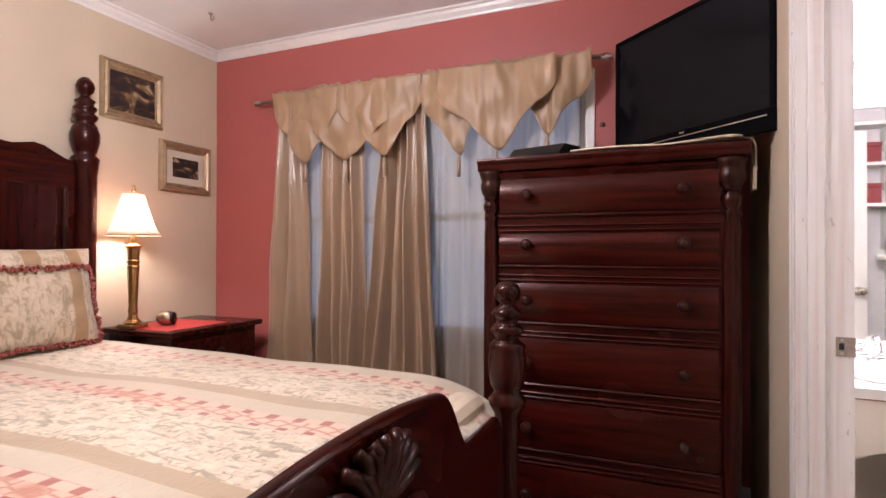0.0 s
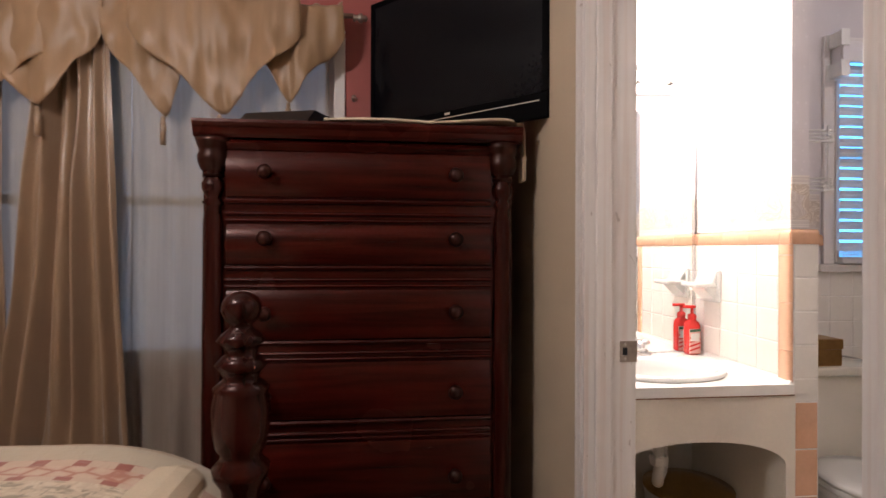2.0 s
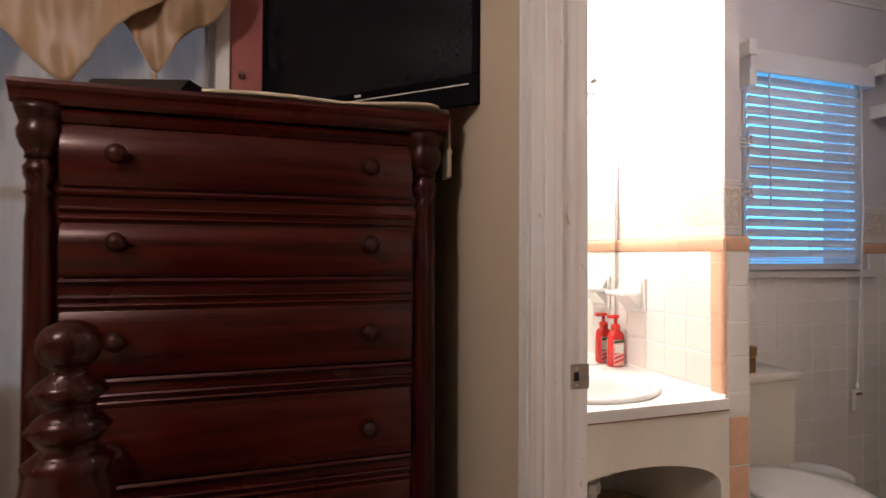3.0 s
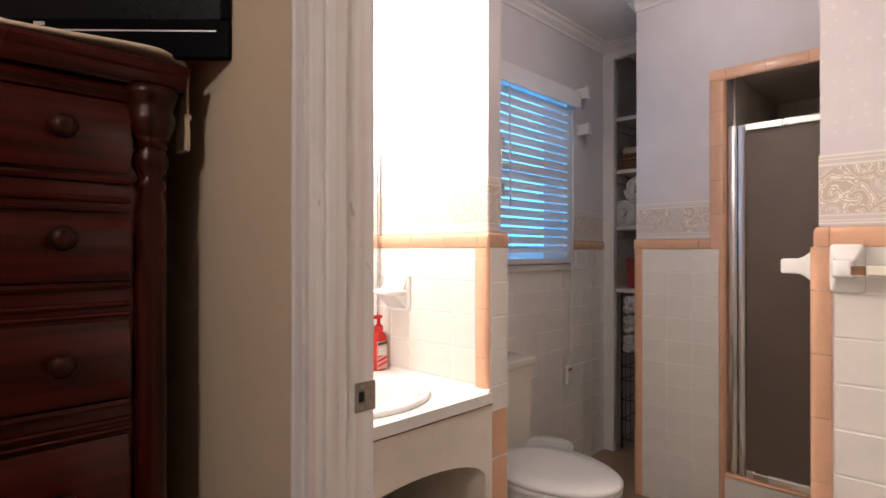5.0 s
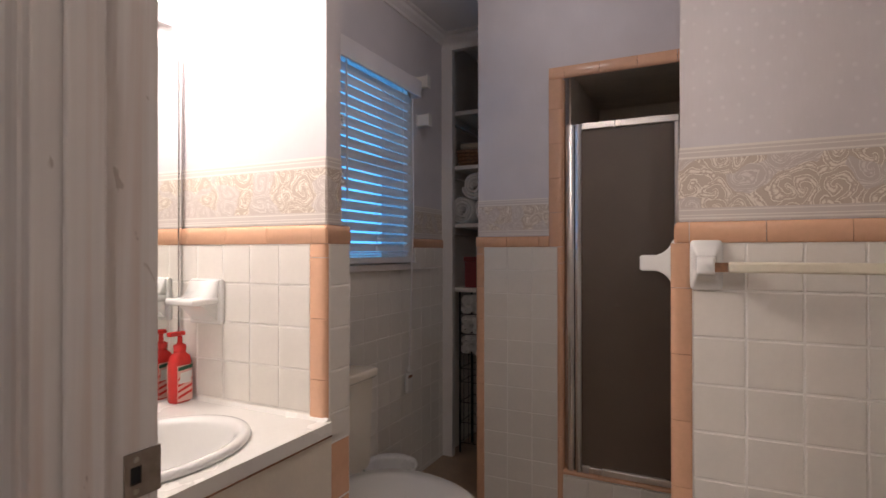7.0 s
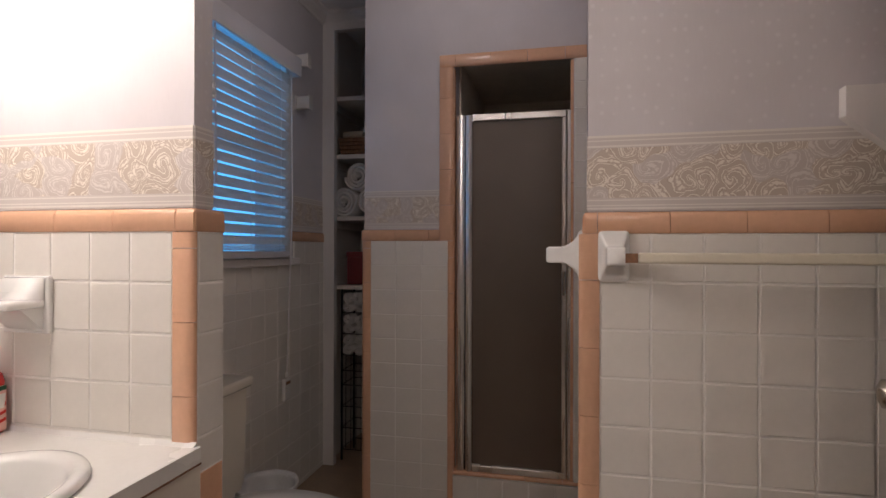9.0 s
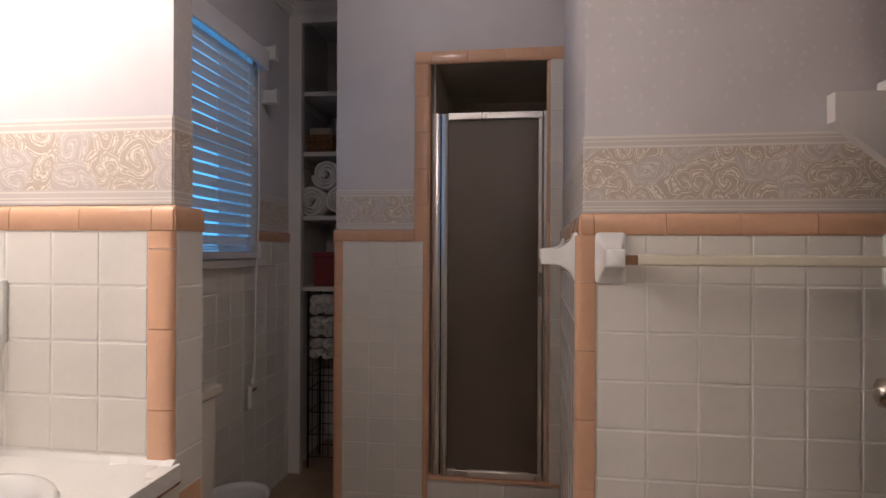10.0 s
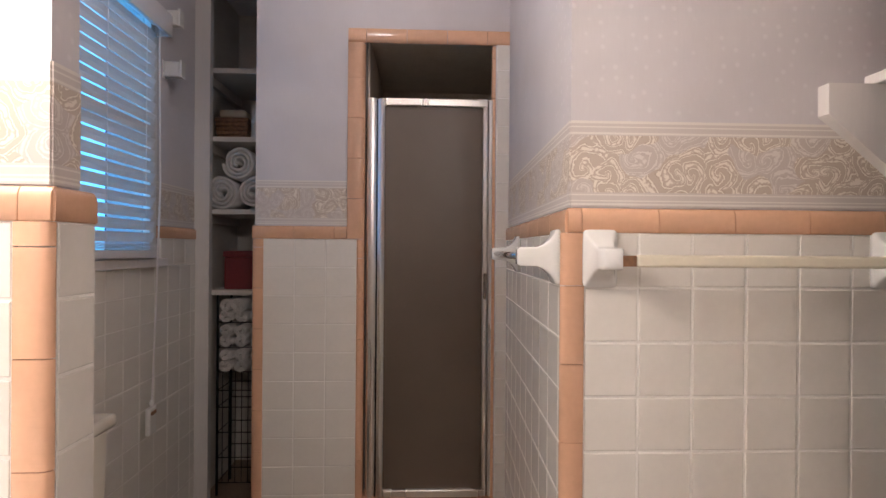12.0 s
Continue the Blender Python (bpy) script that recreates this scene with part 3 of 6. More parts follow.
# ---- windows ----
def window(name, x0, x1, z0, z1, y, label, sky, mid, rim=0.04):
    w = thing(name, ((x0 + x1) / 2, y + 0.06, z0), label, "window", kind="structure")
    part("window_frame", boxed(x0, x0 + rim, y + 0.03, y + 0.09, z0, z1), M_TRIM, w)
    part("window_frame", boxed(x1 - rim, x1, y + 0.03, y + 0.09, z0, z1), M_TRIM, w)
    part("window_frame", boxed(x0 + rim, x1 - rim, y + 0.03, y + 0.09, z1 - rim, z1), M_TRIM, w)
    part("window_frame", boxed(x0 + rim, x1 - rim, y + 0.03, y + 0.09, z0, z0 + rim), M_TRIM, w)
    part("meeting_rail", boxed(x0 + rim, x1 - rim, y + 0.035, y + 0.085, mid - 0.02, mid + 0.02), M_TRIM, w)
    if x1 - x0 > 1.2:
        xm = (x0 + x1) / 2
        part("mullion", boxed(xm - 0.03, xm + 0.03, y + 0.031, y + 0.088, z0 + rim, z1 - rim), M_TRIM, w)
    g = bpy.data.materials.get("window_glass")
    if not g:
        g = bpy.data.materials.new("window_glass")
        g.use_nodes = True
        b = g.node_tree.nodes["Principled BSDF"]
        b.inputs["Transmission Weight"].default_value, b.inputs["Roughness"].default_value, b.inputs["IOR"].default_value = 1.0, 0.0, 1.45
    for a, b in ((z0 + rim, mid - 0.02), (mid + 0.02, z1 - rim)):
        p = part("pane", boxed(x0 + rim, x1 - rim, y + 0.055, y + 0.060, a, b), g, w)
        p.visible_shadow = False
    single("backdrop_" + name, boxed(x0 - 1.2, x1 + 1.2, y + 0.9, y + 0.91, z0 - 0.9, z1 + 0.9), sky, "plain blue dusk sky outside the window", "backdrop", kind="structure")
    return w


def window_trim(parent, x0, x1, z0, z1, y, wide=0.05, sill=True):
    part("window_casing", boxed(x0 - wide, x0, y - 0.016, y - 0.0005, z0 - 0.01, z1 + wide, bev=0.003), M_TRIM, parent)
    part("window_casing", boxed(x1, x1 + wide, y - 0.016, y - 0.0005, z0 - 0.01, z1 + wide, bev=0.003), M_TRIM, parent)
    part("window_casing", boxed(x0, x1, y - 0.016, y - 0.0005, z1, z1 + wide, bev=0.003), M_TRIM, parent)
    if sill:
        part("window_sill", boxed(x0 - wide - 0.03, x1 + wide + 0.06, y - 0.035, y + 0.03, z0 - 0.045, z0 - 0.012, bev=0.005), M_TRIM, parent)


w1 = window("window_1", WIN0, WIN1, WINZ0, WINZ1, NY, "bedroom double window with blue dusk outside", M_SKYPALE, 1.40)
window_trim(w1, WIN0, WIN1, WINZ0, WINZ1, NY, 0.048, False)
w2 = window("window_2", BW0, BW1, BWZ0, BWZ1, 2.632, "small bathroom window with blue dusk outside", M_SKYBLUE, 1.62, 0.016)
window_trim(w2, BW0, BW1, BWZ0, BWZ1, 2.685, 0.050)

# white slatted blind in the bathroom window
blind = thing("window_blind", (2.15, 2.675, 2.05), "white slatted blind, lowered and nearly shut, in the bathroom window", "blind")
part("headrail", boxed(1.772, 2.448, 2.632, 2.660, 2.020, 2.062, bev=0.003), M_BLIND, blind)
part("valance", boxed(1.745, 2.492, 2.606, 2.618, 1.992, 2.078, bev=0.003), M_BLIND, blind)
for x0 in (1.745, 2.480):
    part("valance_return", boxed(x0, x0 + 0.012, 2.6185, 2.668, 1.992, 2.078, bev=0.002), M_BLIND, blind)
N_SLAT = 18
slat = bmesh.new()
prism(slat, [(-0.0178, -0.0012), (-0.009, 0.0007), (0, 0.0014), (0.009, 0.0007), (0.0178, -0.0012), (0.0178, -0.0024), (0, 0.0002), (-0.0178, -0.0024)], lambda u, v, w: (w, u, v), -0.338, 0.338)
slat_me = mesh_of("slat", slat, M_BLIND)
for i in range(N_SLAT):
    ob = new("slat", slat_me)
    ob.parent = blind
    ob.matrix_basis = pose(2.106 - 2.15, -0.025, 1.972 - 0.0445 * i - 2.05, -75 - (7 if i in (10, 11) else 0) + random.uniform(-2, 2), random.uniform(-0.2, 0.2), 0)
for k in range(5):
    part("stacked_slat", placed(boxed(-0.338, 0.338, -0.017, 0.017, 0, 0.0025), Matrix.Translation((2.106 + 0.002 * (k % 2), 2.644, 1.1755 + 0.0045 * k)) @ Matrix.Rotation(radians(3 - 2 * (k % 3)), 4, "X")), M_BLIND, blind)
part("bottom_rail", boxed(1.768, 2.444, 2.630, 2.660, 1.142, 1.172, bev=0.004), M_BLIND, blind)
for x in (1.88, 2.11, 2.35):
    part("ladder_cord", tube(bmesh.new(), [(x, 2.631, 2.02), (x, 2.631, 1.17)], 0.0012, 5), M_BLIND, blind)
part("tilt_wand", tube(bmesh.new(), [(1.87, 2.626, 2.02), (1.872, 2.620, 1.42)], 0.004, 6), M_BLIND, blind, "clear plastic tilt wand")
cord = thing("blind_cord", (2.44, 2.62, 0.56), "white blind cord with a plastic pull tag", "cord")
part("cord", tube(bmesh.new(), [(2.43, 2.626, 2.02), (2.435, 2.622, 1.4), (2.425, 2.632, 0.9), (2.42, 2.64, 0.60)], 0.0035, 6), M_BLIND, cord)
part("knot", blob(bmesh.new(), (2.42, 2.64, 0.597), (0.009, 0.009, 0.014), 8), M_WHITE, cord, "", True)
part("tag", boxed(2.392, 2.448, 2.634, 2.652, 0.482, 0.583, bev=0.006), M_WHITE, cord, "white plastic pull tag")
part("tag_slot", boxed(2.400, 2.440, 2.6325, 2.6338, 0.556, 0.570), M_WICKER, cord, "brown slot across the tag")


def blind_bracket(at, flip, group):
    b = thing("curtain_rod_bracket", at, "white plastic curtain rod bracket beside the blind", "bracket", group)
    x, y, z = at
    s = -1 if flip else 1
    part("back_plate", boxed(x - 0.022, x + 0.022, y - 0.004, y, z - 0.036, z + 0.036, bev=0.002), M_WHITE, b)
    part("arm", boxed(x - 0.016, x + 0.016, y - 0.066, y - 0.004, z - 0.031, z + 0.031, bev=0.005), M_WHITE, b)
    part("clip", boxed(x - 0.020, x + 0.020, y - 0.075, y - 0.066, z - 0.034, z + 0.034, bev=0.002), M_WHITE, b)


for x, z in ((2.578, 2.10), (2.594, 1.90), (1.745, 2.09), (1.745, 1.96)):
    blind_bracket((x, 2.684 - (0.016 if x < 2.562 else 0.0), z), False, "rod brackets round the bathroom window")

# swing-arm towel hooks on the partition
rack = thing("swing_arm_rack", (1.215, 2.33, 1.50), "cream swing-arm towel rack on the partition beside the window", "towel rack")
for z in (1.612, 1.437):
    part("wall_plate", boxed(1.2055, 1.222, 2.30, 2.36, z - 0.03, z + 0.03, bev=0.003), M_WHITE, rack)
    for k in range(4):
        part("arm", tube(bmesh.new(), [(1.222, 2.315 + 0.010 * k, z - 0.024 + 0.016 * k), (1.435, 2.318 + 0.012 * k, z - 0.024 + 0.016 * k), (1.440, 2.32, z - 0.02 + 0.012 * k)], 0.005, 7), M_WHITE, rack)
part("tie_rod", tube(bmesh.new(), [(1.43, 2.33, 1.41), (1.43, 2.33, 1.65)], 0.004, 7), M_WHITE, rack)

# ---- vanity ----
vanity = thing("vanity_cabinet", (0.82, 2.40, 0), "cream painted vanity base with an open arched front", "vanity")
pts = [(0.498, 0.0), (0.54, 0.0), (0.54, 0.500)]
for i in range(17):
    a = math.pi * i / 16
    pts.append((0.829 - 0.289 * math.cos(a), 0.510 + 0.082 * math.sin(a)))
pts += [(1.118, 0.500), (1.118, 0.0), (1.150, 0.0), (1.150, 0.733), (0.498, 0.733)]
part("arched_front", prism(bmesh.new(), pts, lambda u, v, w: (u, w, v), 2.142, 2.152), M_VANITY, vanity)
part("side_panel", boxed(0.4985, 0.515, 2.153, 2.676, 0, 0.733), M_VANITY, vanity)
part("side_panel", boxed(1.118, 1.134, 2.1535, 2.676, 0, 0.733), M_VANITY, vanity)
part("back_panel", boxed(0.515, 1.118, 2.672, 2.680, 0, 0.733), M_VANITY, vanity)
counter = thing("vanity_counter", (0.82, 2.40, 0.735), "white laminate counter on the vanity with a worn front edge", "counter")
SINK = (0.80, 2.357)
bm = bmesh.new()
ring = []
for i in range(32):
    a = 2 * math.pi * i / 32
    ring.append((SINK[0] + 0.205 * math.cos(a), SINK[1] + 0.165 * math.sin(a)))
outer = []
for px, py in ring:
    dx, dy = px - SINK[0], py - SINK[1]
    ks = [k for k in (((1.134 if dx > 0 else 0.4985) - SINK[0]) / dx if abs(dx) > 1e-6 else 9, ((2.682 if dy > 0 else 2.138) - SINK[1]) / dy if abs(dy) > 1e-6 else 9)]
    k = min(ks)
    outer.append((SINK[0] + dx * k, SINK[1] + dy * k))
corners = [(1.134, 2.682), (0.4985, 2.682), (0.4985, 2.138), (1.134, 2.138)]
rim = sorted(outer + corners, key=lambda p: math.atan2(p[1] - SINK[1], p[0] - SINK[0]))
for z in (0.770, 0.735):
    vi = [bm.verts.new((x, y, z)) for x, y in ring]
    vo = {p: bm.verts.new((p[0], p[1], z)) for p in rim}
    for i in range(32):
        j = (i + 1) % 32
        a0 = math.atan2(outer[i][1] - SINK[1], outer[i][0] - SINK[0])
        a1 = math.atan2(outer[j][1] - SINK[1], outer[j][0] - SINK[0])
        if a1 < a0:
            a1 += 2 * math.pi
        mids = []
        for c in corners:
            ac = math.atan2(c[1] - SINK[1], c[0] - SINK[0])
            for q in (ac, ac + 2 * math.pi):
                if a0 + 1e-5 < q < a1 - 1e-5:
                    mids.append(vo[c])
        bm.faces.new([vi[i], vo[outer[i]], *mids, vo[outer[j]], vi[j]])
box(bm, 0.4985, 1.138, 2.131, 2.138, 0.735, 0.770)
box(bm, 0.4985, 1.134, 2.679, 2.6825, 0.735, 0.770)
top = part("counter_top", bm, M_WHITE, counter)
bm = bmesh.new()
prism(bm, [(0.5, 0.7342), (1.137, 0.7342), (1.137, 0.7380), (0.5, 0.7380)], lambda u, v, w: (u, w, v), 2.1295, 2.1325)
part("caulk", prism(bmesh.new(), [(1.124, 0.7702), (1.1352, 0.7702), (1.1352, 0.779)], lambda u, v, w: (u, w, v), 2.14, 2.68), M_WHITE, counter, "white caulk bead")
part("worn_edge", bm, M_WICKER, counter, "brown worn laminate edge")
sink = thing("basin", (*SINK, 0.770), "white oval drop-in basin set in the counter", "sink")
prof = [(1.00, 0.000), (1.02, 0.006), (1.0, 0.013), (0.95, 0.015), (0.90, 0.012), (0.86, 0.002), (0.82, -0.02), (0.74, -0.07), (0.58, -0.115), (0.30, -0.135), (0.08, -0.14)]
bm = bmesh.new()
rings = [[bm.verts.new((SINK[0] + 0.222 * r * math.cos(2 * math.pi * i / 40), SINK[1] - 0.005 + 0.174 * r * math.sin(2 * math.pi * i / 40), 0.7705 + z)) for i in range(40)] for r, z in prof]
for a, b in zip(rings, rings[1:]):
    for i in range(40):
        bm.faces.new((a[i], a[(i + 1) % 40], b[(i + 1) % 40], b[i]))
bm.faces.new(rings[-1])
thicken(part("bowl", bm, M_CERAMIC, sink, "", True), 0.006)
part("drain", lathe(bmesh.new(), [(0.022, 0), (0.022, 0.004), (0.014, 0.005), (0.004, 0.002)], (SINK[0], SINK[1] - 0.005, 0.633)), M_CHROME, sink, "chrome drain")
tap = thing("faucet", (0.80, 2.585, 0.770), "chrome two-handle faucet behind the basin", "faucet")
part("base", boxed(0.715, 0.885, 2.560, 2.615, 0.7705, 0.793, bev=0.008), M_CHROME, tap, "", True)
part("spout", tube(bmesh.new(), [(0.80, 2.587, 0.787), (0.80, 2.585, 0.830), (0.80, 2.56, 0.847), (0.80, 2.50, 0.840), (0.80, 2.475, 0.823)], 0.013, 12), M_CHROME, tap, "", True)
for x in (0.735, 0.865):
    part("handle", lathe(bmesh.new(), [(0.016, 0), (0.012, 0.015), (0.021, 0.022), (0.024, 0.038), (0.018, 0.048), (0.006, 0.050)], (x, 2.587, 0.791)), M_CHROME, tap, "", True)
trap = thing("drain_trap", (0.79, 2.40, 0.30), "white plastic drain trap under the basin", "pipe")
part("tailpiece", tube(bmesh.new(), [(0.80, 2.352, 0.632), (0.80, 2.352, 0.44)], 0.019, 10), M_PIPE, trap, "", True)
part("bend", tube(bmesh.new(), [(0.80, 2.352, 0.46), (0.80, 2.352, 0.40), (0.81, 2.375, 0.37), (0.84, 2.43, 0.355), (0.87, 2.46, 0.37), (0.88, 2.47, 0.41), (0.885, 2.48, 0.47), (0.89, 2.53, 0.49), (0.89, 2.67, 0.49)], 0.021, 10), M_PIPE, trap, "", True)
part("nut", lathe(bmesh.new(), [(0.028, 0), (0.030, 0.005), (0.030, 0.03), (0.026, 0.034)], (0.80, 2.352, 0.44), seg=8), M_PIPE, trap)
tub = thing("storage_tub", (0.92, 2.42, 0), "beige plastic tub standing under the basin", "tub")
part("body", lathe(bmesh.new(), [(0.12, 0), (0.13, 0.01), (0.15, 0.30), (0.155, 0.305), (0.155, 0.32)], (0.95, 2.42, 0.0), 24), M_PIPE, tub, "", True)
part("lid", lathe(bmesh.new(), [(0.157, 0), (0.157, 0.012), (0.12, 0.016), (0.04, 0.05), (0.01, 0.055)], (0.95, 2.42, 0.32), 24), M_BRASS, tub, "dark lid", True)

mirror = thing("wall_mirror", (0.81, 2.68, 0.80), "large frameless mirror above the basin with a metal edge", "mirror")
part("glass", boxed(0.4985, 1.120, 2.674, 2.682, 0.773, 1.765), M_MIRROR, mirror)
part("edge_strip", boxed(1.1205, 1.1275, 2.6715, 2.684, 0.772, 1.775), M_CHROME, mirror, "dull metal edge strip")
part("edge_strip", boxed(0.4985, 1.120, 2.6715, 2.684, 1.766, 1.774), M_CHROME, mirror)
light = thing("vanity_light", (0.81, 2.66, 1.90), "lit vanity light bar with four globe bulbs above the mirror", "wall lamp")
part("back_plate", boxed(0.53, 1.09, 2.655, 2.683, 1.84, 1.96, bev=0.004), M_CHROME, light)
for i in range(4):
    x = 0.60 + 0.14 * i
    part("socket", lathe(bmesh.new(), [(0.022, 0), (0.022, 0.025)], m=Matrix.Translation((x, 2.655, 1.90)) @ Matrix.Rotation(radians(90), 4, "X"), seg=14), M_CHROME, light)
    bulb = part("bulb", blob(bmesh.new(), (x, 2.565, 1.90), (0.052, 0.052, 0.052), 10), M_LAMP, light, "lit globe bulb", True)
    bulb.visible_shadow = False

dish = thing("soap_dish", (1.10, 2.55, 1.06), "white ceramic soap dish set into the tiled partition", "soap dish")
part("back_plate", boxed(1.122, 1.1362, 2.502, 2.628, 0.992, 1.120, bev=0.005, seg=3), M_CERAMIC, dish)
part("shelf", boxed(1.034, 1.123, 2.508, 2.622, 1.050, 1.070, bev=0.008, seg=3), M_CERAMIC, dish, "", True)
part("shoulder", prism(bmesh.new(), [(1.123, 1.052), (1.123, 1.117), (1.112, 1.114), (1.103, 1.085), (1.088, 1.070), (1.088, 1.052)], lambda u, v, w: (u, w, v), 2.512, 2.618), M_CERAMIC, dish, "", True)
part("underside", prism(bmesh.new(), [(1.123, 1.000), (1.123, 1.051), (1.070, 1.051)], lambda u, v, w: (u, w, v), 2.516, 2.614), M_CERAMIC, dish)

soap = thing("soap_pump_bottle", (1.094, 2.634, 0.7715), "red and white candy-striped soap pump bottle with a red pump", "soap bottle")
SB = (1.094, 2.634)


def bottle_ring(hw, hd, z, bm, n=24):
    return [bm.verts.new((SB[0] + hw * math.copysign(abs(math.cos(2 * math.pi * i / n)) ** 0.6, math.cos(2 * math.pi * i / n)),
                          SB[1] + hd * math.copysign(abs(math.sin(2 * math.pi * i / n)) ** 0.6, math.sin(2 * math.pi * i / n)), z)) for i in range(n)]


bm = bmesh.new()
rr = [bottle_ring(a, b, 0.771 + z, bm) for a, b, z in ((0.027, 0.018, 0), (0.030, 0.021, 0.004), (0.030, 0.021, 0.115), (0.026, 0.018, 0.130), (0.015, 0.014, 0.138), (0.014, 0.014, 0.142))]
for a, b in zip(rr, rr[1:]):
    for i in range(24):
        bm.faces.new((a[i], a[(i + 1) % 24], b[(i + 1) % 24], b[i]))
bm.faces.new(rr[0][::-1])
bm.faces.new(rr[-1])
part("bottle", bm, M_SOAP, soap, "", True)
for side in (-1, 1):
    y = SB[1] + side * 0.0215
    lab = part("label", boxed(SB[0] - 0.024, SB[0] + 0.024, min(y, y + side * 0.0012), max(y, y + side * 0.0012), 0.7765, 0.8765), M_PINK, soap, "striped paper label")
    for k in range(4):
        z = 0.7845 + 0.017 * k
        st = bmesh.new()
        prism(st, [(-0.023, z), (-0.023, z + 0.007), (0.023, z + 0.021), (0.023, z + 0.014)], lambda u, v, w: (SB[0] + u, w, v), y + side * 0.0013, y + side * 0.0019)
        part("stripe", st, M_SOAP, lab)
    blk = bmesh.new()
    prism(blk, [(-0.020, 0.8265), (0.018, 0.8265), (0.022, 0.8595), (-0.016, 0.8565)], lambda u, v, w: (SB[0] + u, w, v), y + side * 0.0020, y + side * 0.0026)
    part("badge", blk, M_PAPERW, lab, "white badge")
    blk = bmesh.new()
    prism(blk, [(-0.023, 0.8625), (0.023, 0.8665), (0.023, 0.8765), (-0.023, 0.8725)], lambda u, v, w: (SB[0] + u, w, v), y + side * 0.0020, y + side * 0.0026)
    part("ribbon", blk, M_GREEN, lab, "dark green ribbon print")
part("collar", lathe(bmesh.new(), [(0.016, 0), (0.017, 0.004), (0.017, 0.018), (0.011, 0.022), (0.007, 0.024), (0.006, 0.046)], (*SB, 0.913)), M_SOAP, soap, "", True)
part("pump_head", boxed(SB[0] - 0.036, SB[0] + 0.012, SB[1] - 0.010, SB[1] + 0.010, 0.9585, 0.9705, bev=0.003), M_SOAP, soap)

# ---- toilet corner ----
toilet = thing("toilet", (1.51, 2.30, 0), "white toilet with a closed lid and a cream tank", "toilet")
TC = 1.512
part("tank", prism(bmesh.new(), [(-0.215, 0), (-0.235, 0.02), (-0.25, 0.34), (0.25, 0.34), (0.235, 0.02), (0.215, 0)], lambda u, v, w: (TC + 0.04 + u, w, 0.372 + v), 2.452, 2.655), M_IVORY, toilet)
part("tank_lid", boxed(TC - 0.222, TC + 0.302, 2.430, 2.662, 0.7125, 0.748, bev=0.010, seg=3), M_IVORY, toilet, "", True)
part("flush_handle", tube(bmesh.new(), [(TC - 0.19, 2.452, 0.66), (TC - 0.19, 2.435, 0.66), (TC - 0.12, 2.428, 0.655)], 0.008, 8), M_CHROME, toilet, "chrome flush handle", True)


def oval(bm, z, a, b0, b1, cy, n=36):
    """A ring that is blunt at the back (b1) and long at the front (b0)."""
    return [bm.verts.new((TC + a * math.cos(2 * math.pi * i / n), cy + (b1 if math.sin(2 * math.pi * i / n) > 0 else b0) * math.sin(2 * math.pi * i / n), z)) for i in range(n)]


def stack(bm, rings):
    for a, b in zip(rings, rings[1:]):
        for i in range(len(a)):
            j = (i + 1) % len(a)
            bm.faces.new((a[i], a[j], b[j], b[i]))
    bm.faces.new(rings[0][::-1])
    bm.faces.new(rings[-1])
    return bm


bm = bmesh.new()
part("bowl", stack(bm, [oval(bm, z, a, b0, b1, cy) for z, a, b0, b1, cy in ((0.0, 0.11, 0.20, 0.22, 2.30), (0.05, 0.10, 0.17, 0.21, 2.30), (0.16, 0.11, 0.17, 0.22, 2.28), (0.28, 0.165, 0.25, 0.20, 2.21), (0.36, 0.185, 0.275, 0.20, 2.19), (0.385, 0.187, 0.28, 0.20, 2.19))]), M_CERAMIC, toilet, "", True)
part("bowl_back", boxed(TC - 0.13, TC + 0.13, 2.36, 2.64, 0.20, 0.371, bev=0.02, seg=3), M_CERAMIC, toilet, "", True)
bm = bmesh.new()
part("seat", stack(bm, [oval(bm, z, a, b0, b1, 2.19) for z, a, b0, b1 in ((0.386, 0.184, 0.278, 0.20), (0.390, 0.190, 0.285, 0.205), (0.404, 0.190, 0.285, 0.205), (0.408, 0.184, 0.278, 0.20))]), M_CERAMIC, toilet, "", True)
bm = bmesh.new()
part("lid", stack(bm, [oval(bm, z, a, b0, b1, 2.19) for z, a, b0, b1 in ((0.410, 0.186, 0.280, 0.205), (0.414, 0.192, 0.288, 0.21), (0.424, 0.192, 0.288, 0.21), (0.431, 0.182, 0.275, 0.20), (0.434, 0.12, 0.19, 0.14))]), M_CERAMIC, toilet, "", True)
tissue = thing("tissue_box", (1.54, 2.52, 0.748), "gold tissue box with a dark slot on the toilet tank", "tissue box")
part("box", boxed(1.468, 1.610, 2.46, 2.575, 0.7485, 0.812, bev=0.004), M_BRASS, tissue)
part("lid", boxed(1.465, 1.613, 2.457, 2.578, 0.8125, 0.853, bev=0.004), M_BRASS, tissue)
bin_ = thing("waste_bin", (1.945, 2.46, 0), "translucent white plastic waste bin with a liner", "waste bin")
bm = bmesh.new()
rings = [[bm.verts.new((1.945 + r * (1 + 0.02 * math.sin(9 * a)) * math.cos(a), 2.46 + r * (1 + 0.02 * math.sin(7 * a)) * math.sin(a), z)) for a in [2 * math.pi * i / 30 for i in range(30)]] for r, z in ((0.082, 0.0), (0.085, 0.004), (0.108, 0.30), (0.116, 0.315), (0.113, 0.322), (0.104, 0.300), (0.080, 0.01))]
part("bucket", stack(bm, rings), M_BIN, bin_, "", True)

